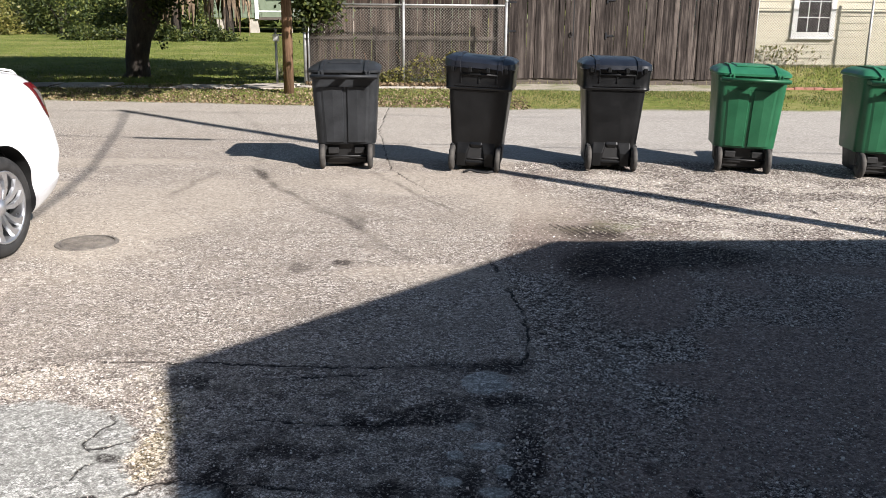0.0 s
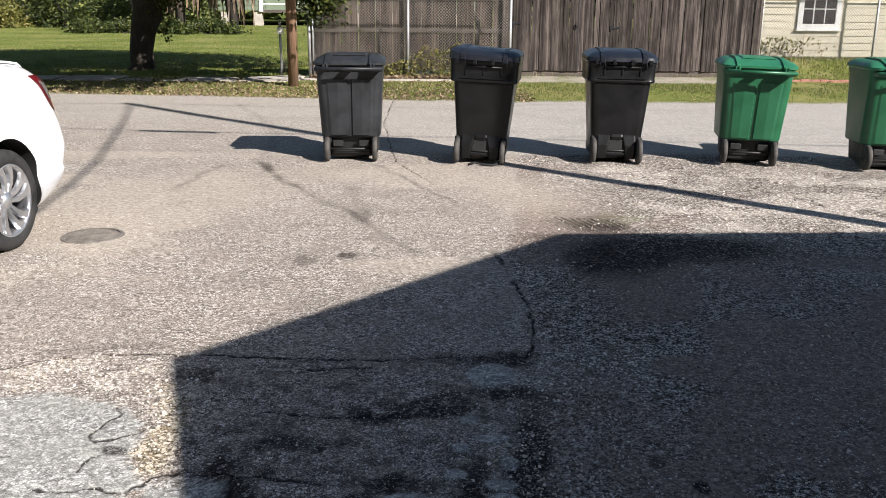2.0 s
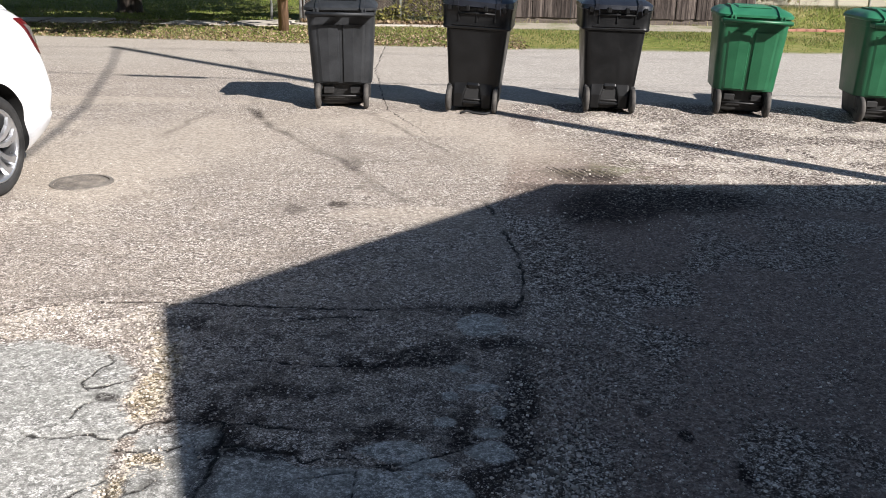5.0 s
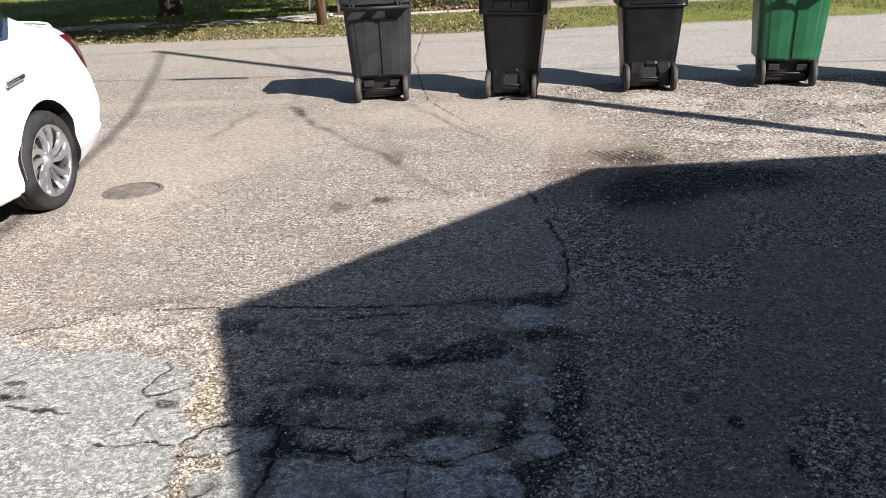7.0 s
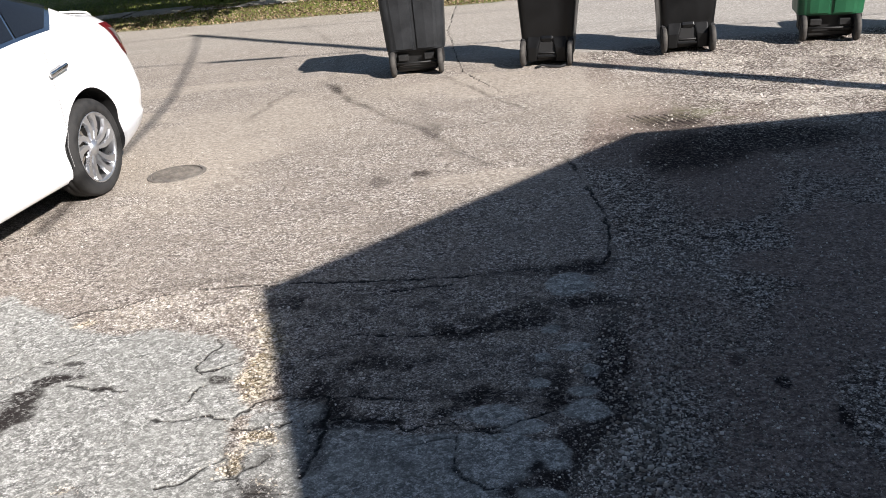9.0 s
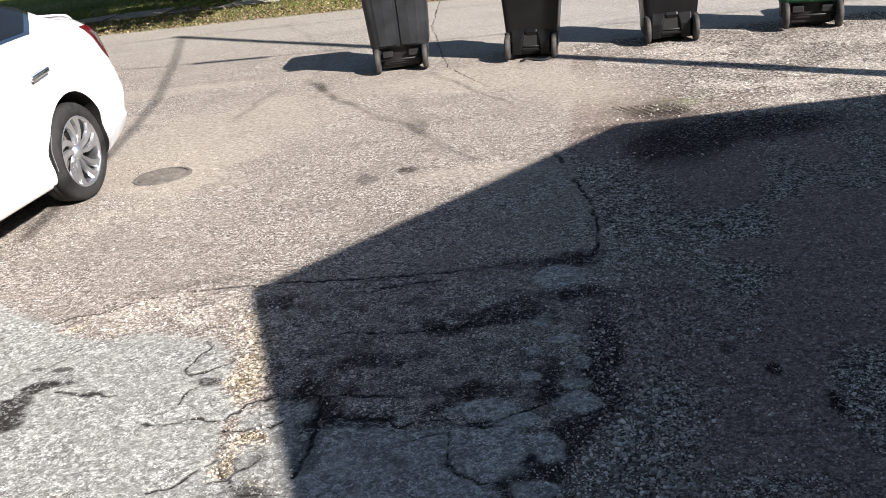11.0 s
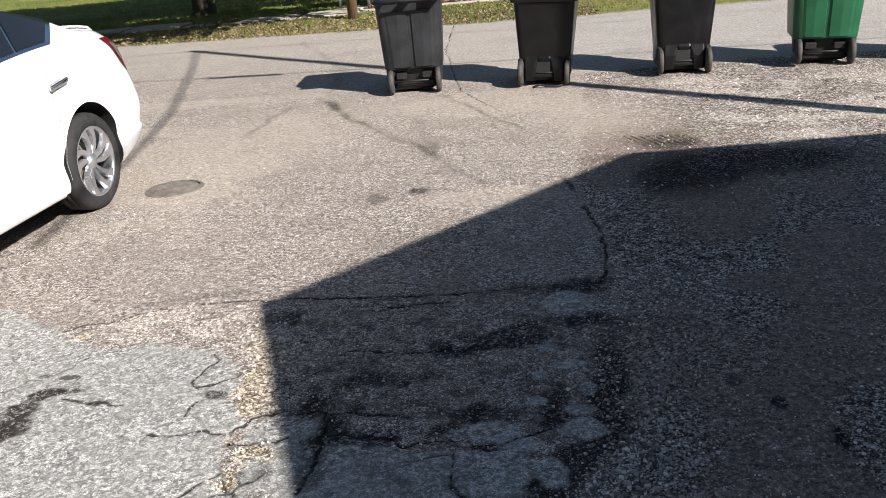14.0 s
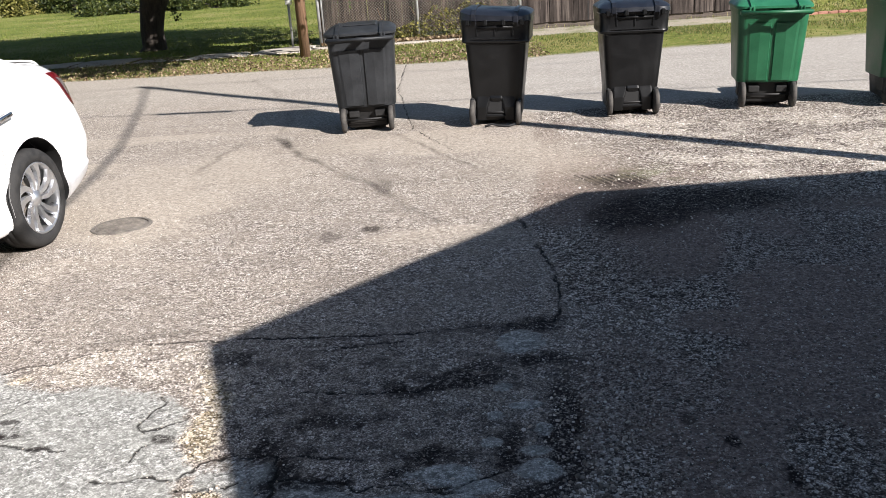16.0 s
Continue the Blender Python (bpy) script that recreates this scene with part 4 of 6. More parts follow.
def cart_a(label, body_mat, lid_mat, m, emblem=False):
    """Cart with a flat strapped lid, a bar handle and a two-panel back. The back faces -y; the origin is under the axle's middle."""
    c = thing("wheelie_bin", label, "bin", "bins along the kerb", m)
    yc = 0.30
    # lower body in black: the shade under the cart put into its colour
    part("foot", loft([(0.03, 0, yc + 0.03, 0.42, 0.46, 0.06), (0.05, 0, yc + 0.03, 0.47, 0.50, 0.06), (0.262, 0, yc + 0.03, 0.52, 0.52, 0.06)]), UNDER, c)
    body = loft([(0.250, 0, yc, 0.595, 0.58, 0.10), (0.258, 0, yc, 0.61, 0.60, 0.10), (0.60, 0, yc - 0.005, 0.645, 0.665, 0.09), (0.84, 0, yc - 0.01, 0.668, 0.71, 0.08), (0.93, 0, yc - 0.01, 0.675, 0.725, 0.08), (0.932, 0, yc - 0.01, 0.69, 0.75, 0.08), (0.985, 0, yc - 0.01, 0.695, 0.755, 0.08)])
    ob = part("body", body, body_mat, c)
    auto_smooth(ob.data, 35)
    # two raised panels on the back, with a groove between
    for s in (-1, 1):
        bm = bmesh.new()
        rows = []
        for z, x0, x1, y in ((0.275, 0.012, 0.245, -0.003), (0.60, 0.013, 0.262, -0.0375), (0.845, 0.014, 0.275, -0.0655)):
            rows.append([bm.verts.new((s * x0, y + 0.012, z)), bm.verts.new((s * (x0 + 0.012), y - 0.014, z)), bm.verts.new((s * (x0 + 0.11), y - 0.020, z)),
                         bm.verts.new((s * (x1 - 0.05), y - 0.010, z)), bm.verts.new((s * x1, y + 0.012, z))])
        for a, b in zip(rows, rows[1:]):
            for i in range(4):
                bm.faces.new((a[i], a[i + 1], b[i + 1], b[i]))
        bm.faces.new(rows[0])
        bm.faces.new(rows[-1])
        part("back_panel", bm, body_mat, c)
    # lid: shallow dome with an overhanging rim, straps and hinges
    lid = loft([(0.985, 0, yc - 0.02, 0.71, 0.84, 0.10), (0.992, 0, yc - 0.02, 0.73, 0.865, 0.11), (1.014, 0, yc - 0.02, 0.73, 0.865, 0.11), (1.040, 0, yc, 0.69, 0.75, 0.10), (1.068, 0, yc + 0.03, 0.58, 0.60, 0.09), (1.078, 0, yc + 0.04, 0.40, 0.42, 0.08)])
    lid_ob = part("lid", lid, lid_mat, c)
    auto_smooth(lid_ob.data, 30)
    part("lid_panel", box_bm(-0.17, 0.17, yc - 0.24, yc + 0.24, 1.064, 1.088, 0.012), lid_mat, lid_ob)
    for s in (-1, 1):
        bm = bmesh.new()
        prev = None
        for y, z in ((yc - 0.49, 0.965), (yc - 0.485, 1.015), (yc - 0.40, 1.050), (yc - 0.22, 1.092), (yc + 0.15, 1.088), (yc + 0.32, 1.055), (yc + 0.40, 1.02)):
            row = [bm.verts.new((s * 0.222 + dx, y, z + dz)) for dx, dz in ((-0.022, -0.05), (-0.018, 0.0), (0.018, 0.0), (0.022, -0.05))]
            if prev:
                for i in range(3):
                    bm.faces.new((prev[i], prev[i + 1], row[i + 1], row[i]))
            prev = row
        part("lid_strap", bm, lid_mat, lid_ob)
        for dx in (-0.016, 0.016):
            part("hinge_lug", box_bm(s * 0.235 + dx - 0.009, s * 0.235 + dx + 0.009, -0.20, -0.12, 0.945, 1.01, 0.006), body_mat, c)
        part("handle_bracket", box_bm(s * 0.275 - 0.055, s * 0.275 + 0.055, -0.215, -0.06, 0.930, 0.978, 0.012), body_mat, c)
    part("handle", tube([(-0.335, -0.212, 0.958), (0.335, -0.212, 0.958)], 0.017, 10), body_mat, c, smooth=True)
    part("handle_bracket", box_bm(-0.045, 0.045, -0.212, -0.06, 0.935, 0.972, 0.008), body_mat, c)
    # undercarriage
    part("axle", tube([(-0.26, 0, 0.128), (0.26, 0, 0.128)], 0.011, 8), UNDER, c, smooth=True)
    for s in (-1, 1):
        part("axle_bracket", box_bm(s * 0.135 - 0.055, s * 0.135 + 0.055, -0.005, 0.09, 0.15, 0.215, 0.008), UNDER, c)
        cart_wheel(c, s, 0.128, 0.052, 0.246, 0.0, True)
        part("wheel_housing", box_bm(s * 0.245 - 0.045, s * 0.245 + 0.045, 0.02, 0.20, 0.10, 0.268, 0.02), UNDER, c)
    part("crossbar", box_bm(-0.19, 0.19, 0.06, 0.10, 0.085, 0.125, 0.008), UNDER, c)
    if emblem:
        part("emblem", lathe([(0.0, 0.0), (0.032, 0.0), (0.032, 0.003), (0.0, 0.003)], 20, "X"), PALE_MARK, c, "pale round printed mark", False, pose(-0.331, 0.27, 0.80, 0, -4, 0))
        for k in range(2):
            part("emblem", box_bm(-0.002, 0.002, -0.055, 0.055, -0.005, 0.005), PALE_MARK, c, "pale printed line", False, pose(-0.324, 0.27, 0.735 - 0.022 * k, 0, -4, 0))
    return c


def cart_b(label, body_mat, lid_mat, m, warp=0.0):
    """Taller cart with a deep collar, a recessed grip and a domed lid."""
    c = thing("wheelie_bin", label, "bin", "bins along the kerb", m)
    yc = 0.29
    body = loft([(0.04, 0, yc, 0.47, 0.50, 0.05), (0.06, 0, yc, 0.50, 0.53, 0.06), (0.30, 0, yc, 0.53, 0.58, 0.07), (0.62, 0, yc, 0.585, 0.64, 0.08), (0.82, 0, yc, 0.615, 0.675, 0.08),
                 (0.830, 0, yc, 0.675, 0.715, 0.08), (0.848, 0, yc, 0.690, 0.728, 0.08), (0.868, 0, yc, 0.680, 0.716, 0.08), (1.00, 0, yc, 0.695, 0.728, 0.08), (1.03, 0, yc, 0.708, 0.745, 0.09), (1.055, 0, yc, 0.708, 0.745, 0.09)])
    ob = part("body", body, body_mat, c)
    auto_smooth(ob.data, 35)
    part("grip", tube([(-0.18, yc - 0.376, 0.985), (0.18, yc - 0.376, 0.985)], 0.011, 8), body_mat, c, smooth=True)
    part("collar_lip", box_bm(-0.24, 0.24, yc - 0.372, yc - 0.345, 0.862, 0.876, 0.005), body_mat, c)
    lid = loft([(1.030, 0, yc, 0.712, 0.77, 0.11), (1.040, 0, yc - 0.01, 0.722, 0.795, 0.12), (1.080, 0, yc - 0.008, 0.715, 0.785, 0.12), (1.108, 0, yc + 0.005, 0.665, 0.70, 0.11), (1.134, 0, yc + 0.02, 0.56, 0.58, 0.10), (1.148, 0, yc + 0.03, 0.38, 0.40, 0.09)])
    for v in lid.verts:
        v.co.z += warp * (0.5 * (v.co.x / 0.35) ** 2 - 0.6 * v.co.x) * (1 if v.co.z > 1.05 else 0.4)
    lid_ob = part("lid", lid, lid_mat, c)
    auto_smooth(lid_ob.data, 30)
    for s in (-1, 1):
        bm = bmesh.new()
        prev = None
        for y, z in ((yc - 0.415, 1.03), (yc - 0.412, 1.09), (yc - 0.34, 1.13), (yc - 0.18, 1.156), (yc + 0.16, 1.156), (yc + 0.36, 1.11)):
            row = [bm.verts.new((s * 0.21 + dx, y, z + dz + warp * (0.18 - 0.6 * s * 0.21))) for dx, dz in ((-0.026, -0.06), (-0.02, 0.0), (0.02, 0.0), (0.026, -0.06))]
            if prev:
                for i in range(3):
                    bm.faces.new((prev[i], prev[i + 1], row[i + 1], row[i]))
            prev = row
        part("lid_strap", bm, lid_mat, lid_ob)
    for x in (-0.27, -0.09, 0.09, 0.27):
        part("hinge_lug", box_bm(x - 0.02, x + 0.02, yc - 0.425, yc - 0.36, 1.005, 1.06, 0.008), body_mat, c)
    part("axle", tube([(-0.25, 0, 0.125), (0.25, 0, 0.125)], 0.011, 8), UNDER, c, smooth=True)
    for s in (-1, 1):
        cart_wheel(c, s, 0.128, 0.050, 0.236, -0.03, True)
        part("lower_fairing", loft([(0.045, s * 0.150, 0.030, 0.105, 0.10, 0.02), (0.18, s * 0.142, 0.010, 0.125, 0.07, 0.02), (0.27, s * 0.128, 0.022, 0.15, 0.05, 0.02), (0.36, s * 0.125, 0.028, 0.12, 0.02, 0.008)], n=3), body_mat, c)
        part("wheel_notch", box_bm(s * 0.236 - 0.034, s * 0.236 + 0.034, 0.005, 0.055, 0.10, 0.275, 0.02), DARK, c)
    part("recess_hood", loft([(0.235, 0, 0.028, 0.10, 0.06, 0.015), (0.27, 0, 0.016, 0.14, 0.06, 0.02), (0.33, 0, 0.030, 0.12, 0.02, 0.008)], n=3), body_mat, c)
    part("recess", box_bm(-0.10, 0.10, 0.0, 0.045, 0.07, 0.24, 0.01), DARK, c)
    part("tread_bar", box_bm(-0.10, 0.10, -0.022, 0.012, 0.078, 0.100, 0.006), body_mat, c)
    # collar: the lugs of the hinge and a shallow ledge, all in the same moulding
    for x in (-0.18, 0.0, 0.18):
        part("collar_web", box_bm(x - 0.009, x + 0.009, yc - 0.372, yc - 0.340, 0.90, 1.03, 0.006), body_mat, c)
    return c


def bin_place(xl, yl, xr, yr, turn, lean=0.0):
    x, y = (xl + xr) / 2, (yl + yr) / 2 - 0.12
    return pose(x, y, height_at(x, y) + 0.004, 0, lean, turn)


cart_a("dark grey plastic wheeled bin with strapped lid, scuffed", PLASTIC_GREY, PLASTIC_GREY, bin_place(-1.27, 9.10, -0.76, 9.14, 3))
cart_b("black plastic wheeled bin with warped navy lid, leaning", PLASTIC_BLACK, PLASTIC_NAVY, bin_place(0.07, 9.08, 0.57, 9.04, -8, 2.2), 0.08)
cart_b("black plastic wheeled bin with domed lid", PLASTIC_BLACK, PLASTIC_NAVY, bin_place(1.49, 9.16, 1.99, 9.14, -3, 1.0))
cart_a("green plastic wheeled bin with strapped lid", PLASTIC_GREEN, GREEN_LID, bin_place(2.87, 9.12, 3.33, 9.04, -10, 1.5), True)
cart_a("green plastic wheeled bin with pale printed mark on its side", PLASTIC_GREEN, GREEN_LID, bin_place(4.18, 8.78, 4.66, 8.72, -6, 1.5), True)

# ---- white car ----
def smooth_interp(xs, ys, x):
    """Catmull-Rom through the knots."""
    xs, ys = list(xs), list(ys)
    if x <= xs[0]:
        return ys[0]
    if x >= xs[-1]:
        return ys[-1]
    i = max(k for k in range(len(xs) - 1) if xs[k] <= x)
    h = xs[i + 1] - xs[i]
    t = (x - xs[i]) / h
    def slope(k):
        if k == 0 or k == len(xs) - 1:
            a, b = max(k - 1, 0), min(k + 1, len(xs) - 1)
            return (ys[b] - ys[a]) / (xs[b] - xs[a])
        a, b = (ys[k] - ys[k - 1]) / (xs[k] - xs[k - 1]), (ys[k + 1] - ys[k]) / (xs[k + 1] - xs[k])
        return 0 if a * b <= 0 else 2 * a * b / (a + b)
    return (ys[i] * (1 + 2 * t) * (1 - t) ** 2 + slope(i) * h * t * (1 - t) ** 2 + ys[i + 1] * t * t * (3 - 2 * t) + slope(i + 1) * h * t * t * (t - 1))


LEN, HALF = 4.62, 0.88
PL = [0.0, 0.06, 0.16, 0.35, 0.7, 1.2, 3.2, 4.0, 4.35, 4.55, 4.62]
PW = [0.84, 0.90, 0.935, 0.965, 0.985, 1.0, 1.0, 0.97, 0.88, 0.75, 0.60]
TL = [0.0, 0.10, 0.22, 0.55, 0.95, 1.5, 2.1, 2.7, 3.25, 3.7, 4.2, 4.5, 4.62]
TZ = [1.07, 1.145, 1.178, 1.195, 1.345, 1.475, 1.51, 1.46, 1.15, 1.03, 0.93, 0.80, 0.68]
VK = [0.0, 0.05, 0.12, 0.22, 0.34, 0.46, 0.56, 0.64, 0.72, 0.86, 0.93, 1.0]


def car_point(l, v):
    """A point of the left half of the body: l metres from the tail, v from the sill (0) to the roof's middle (1)."""
    top, plan = smooth_interp(TL, TZ, l), smooth_interp(PL, PW, l)
    belt = min(smooth_interp([0, 0.5, 1.0, 2.0, 3.2, 4.62], [1.05, 1.115, 1.14, 1.085, 1.02, 0.62], l), top - 0.03)
    up = max(0.0, top - belt)
    cabin = min(1.0, up / 0.35)
    ws = [0.82, 0.945, 0.978, 0.962, 0.992, 0.99, 0.975, 0.955, 0.93 - 0.05 * cabin, 0.80 - 0.10 * cabin, 0.55, 0.0]
    low = 0.20 + 0.10 * max(0.0, 1 - l / 0.5)
    zs = [low, low + 0.02, low + 0.10, 0.42, 0.56, 0.72, 0.84, belt - 0.07, belt, belt + up * 0.82, belt + up * 0.95, top]
    if l < 0.6 or l > 3.6:
        k = belt / 1.0
        zs[3:7] = [max(zs[2] + 0.02, z * min(1, k)) for z in zs[3:7]]
    w, z = smooth_interp(VK, ws, v) * HALF * plan, smooth_interp(VK, zs, v)
    # the tail leans forward above the bumper, the wheel arches swell
    l2 = l
    if l < 0.6:
        l2 = l + (1 - l / 0.6) * (0.15 * max(0.0, z - 0.60) / 0.4 + 0.10 * max(0.0, 0.42 - z) / 0.2)
    for wl in (0.96, 3.66):
        d = math.hypot(l - wl, (z - 0.33))
        w += 0.014 * math.exp(-((d - 0.36) / 0.06) ** 2)
    return l2, w, z


CAR_X, CAR_Y = -3.655, 6.575


def car_world(l, w, z):
    return Vector((w, -l, z))


car = thing("car", "white compact sedan with silver alloy wheels parked on asphalt", "car", m=pose(CAR_X, CAR_Y, 0.0, 0, 0, -4))
bm = bmesh.new()
ls = [LEN * i / 130 for i in range(131)]
vs_ = [i / 60 for i in range(61)]
rows = []
for l in ls:
    half = [car_world(*car_point(l, v)) for v in vs_]
    full = [Vector((-p.x, p.y, p.z)) for p in half[:-1]] + half[::-1]
    rows.append([bm.verts.new(p) for p in full])
for a, b in zip(rows, rows[1:]):
    for i in range(len(a) - 1):
        bm.faces.new((a[i], a[i + 1], b[i + 1], b[i]))
    bm.faces.new((a[-1], a[0], b[0], b[-1]))
bm.faces.new(rows[0][::-1])
bm.faces.new(rows[-1])
bmesh.ops.recalc_face_normals(bm, faces=bm.faces[:])
# cut the wheel arches out of the shell
cut = bmesh.new()
cut_me = bpy.data.meshes.new("arch_cut")
for wl in (0.96, 3.66):
    for s in (-1, 1):
        bmesh.ops.create_cone(cut, cap_ends=True, segments=48, radius1=0.386, radius2=0.386, depth=0.42, matrix=pose(s * 0.80, -wl, 0.352, 0, 90, 0))
cut.to_mesh(cut_me)
cut.free()
cut_ob = bpy.data.objects.new("arch_cut", cut_me)
scene.collection.objects.link(cut_ob)
shell_me = bpy.data.meshes.new("body")
bm.to_mesh(shell_me)
bm.free()
shell_me.materials.append(PAINT)
shell = new("body", shell_me)
mod = shell.modifiers.new("arches", "BOOLEAN")
mod.operation, mod.solver, mod.object = "DIFFERENCE", "EXACT", cut_ob
bpy.context.view_layer.update()
cut_done = bpy.data.meshes.new_from_object(shell.evaluated_get(bpy.context.evaluated_depsgraph_get()))
shell.modifiers.clear()
bpy.data.objects.remove(cut_ob)
shell.data = cut_done
shell.data.name = "body"
shell.data.materials.clear()
shell.data.materials.append(PAINT)
shell.data.materials.append(DARK)
for p in shell.data.polygons:
    c = p.center
    for wl in (0.96, 3.66):
        d = math.hypot(c.y + wl, c.z - 0.352)
        radial = abs(p.normal.y * (c.y + wl) + p.normal.z * (c.z - 0.352)) / max(d, 1e-4)
        p.material_index = 1 if (abs(d - 0.386) < 0.008 and radial > 0.9) or (d < 0.384 and abs(c.x) < 0.62 and c.z > 0.2) else p.material_index
auto_smooth(shell.data, 32)
shell.parent = car


def car_patch(name, corners, material, parent, lift=0.005, n=12, label="", thick=0.0):
    """A panel laid on the body's left side between four (l, v) corners, given round in order."""
    bm = bmesh.new()
    grid = []
    for i in range(n + 1):
        row = []
        for j in range(n + 1):
            s, t = i / n, j / n
            l = (corners[0][0] * (1 - s) + corners[1][0] * s) * (1 - t) + (corners[3][0] * (1 - s) + corners[2][0] * s) * t
            v = (corners[0][1] * (1 - s) + corners[1][1] * s) * (1 - t) + (corners[3][1] * (1 - s) + corners[2][1] * s) * t
            p = Vector(car_point(l, v))
            du, dv = Vector(car_point(l + 0.01, v)) - p, Vector(car_point(l, min(v + 0.005, 1))) - p
            nrm = du.cross(dv).normalized()
            if nrm.y < 0:
                nrm = -nrm
            p = p + nrm * lift
            row.append(bm.verts.new(car_world(*p)))
        grid.append(row)
    for i in range(n):
        for j in range(n):
            bm.faces.new((grid[i][j], grid[i + 1][j], grid[i + 1][j + 1], grid[i][j + 1]))
    if thick:
        bmesh.ops.recalc_face_normals(bm, faces=bm.faces[:])
        bmesh.ops.solidify(bm, geom=bm.faces[:], thickness=thick)
    return part(name, bm, material, parent, label, True)


# side windows with bright surrounds, the lamps, the door handle, seams and sill trim
car_patch("window_surround", [(1.06, 0.722), (1.98, 0.715), (1.98, 0.866), (0.80, 0.866)], CHROME, car, 0.004, label="chrome window surround")
car_patch("side_window", [(1.10, 0.738), (1.40, 0.733), (1.36, 0.850), (0.87, 0.850)], CAR_GLASS, car, 0.008, label="dark tinted window")
car_patch("side_window", [(1.425, 0.733), (1.95, 0.733), (1.95, 0.850), (1.385, 0.850)], CAR_GLASS, car, 0.008, label="dark tinted window")
car_patch("window_surround", [(2.03, 0.712), (3.10, 0.712), (2.55, 0.855), (2.03, 0.855)], CHROME, car, 0.004, label="chrome window surround")
car_patch("side_window", [(2.06, 0.727), (3.02, 0.727), (2.52, 0.842), (2.06, 0.842)], CAR_GLASS, car, 0.008, label="dark tinted window")
lamp = car_patch("tail_lamp", [(0.012, 0.545), (0.10, 0.555), (0.42, 0.705), (0.015, 0.76)], LAMP_RED, car, 0.006, 14, "red tail lamp with clear band")
car_patch("clear_band", [(0.015, 0.595), (0.16, 0.60), (0.27, 0.672), (0.018, 0.68)], LAMP_CLEAR, lamp, 0.010, 8, "clear reversing lamp")
bm = box_bm(-0.012, 0.012, -0.105, 0.105, -0.017, 0.017, 0.010, seg=2)
hp = car_world(*car_point(1.21, 0.585))
handle = part("door_handle", bm, CHROME, car, "chrome door handle", True, pose(hp.x + 0.022, hp.y, hp.z + 0.005, 8, 0, 0))
# flush grey plate: shade of the handle recess put into the colour
part("handle_recess", box_bm(-0.003, 0.003, -0.07, 0.07, -0.022, 0.022, 0.003), SEAM_GREY, car, at=pose(hp.x + 0.001, hp.y, hp.z, 8, 0, 0))
for l0 in (1.31, 2.16, 3.05):
    car_patch("door_seam", [(l0, 0.12), (l0 + 0.006, 0.12), (l0 + 0.006 - 0.05, 0.70), (l0 - 0.05, 0.70)], SEAM_GREY, car, 0.0015, 16)
car_patch("sill_trim", [(1.38, 0.02), (3.2, 0.02), (3.2, 0.11), (1.38, 0.11)], PAINT, car, 0.014, 14, "white moulded sill")
car_patch("boot_spoiler", [(0.02, 0.86), (0.20, 0.86), (0.24, 0.999), (0.02, 0.999)], PAINT, car, 0.022, 8, thick=0.012)
part("underside", box_bm(-0.66, 0.66, -LEN + 0.4, -0.35, 0.16, 0.30, 0.03), DARK, car)
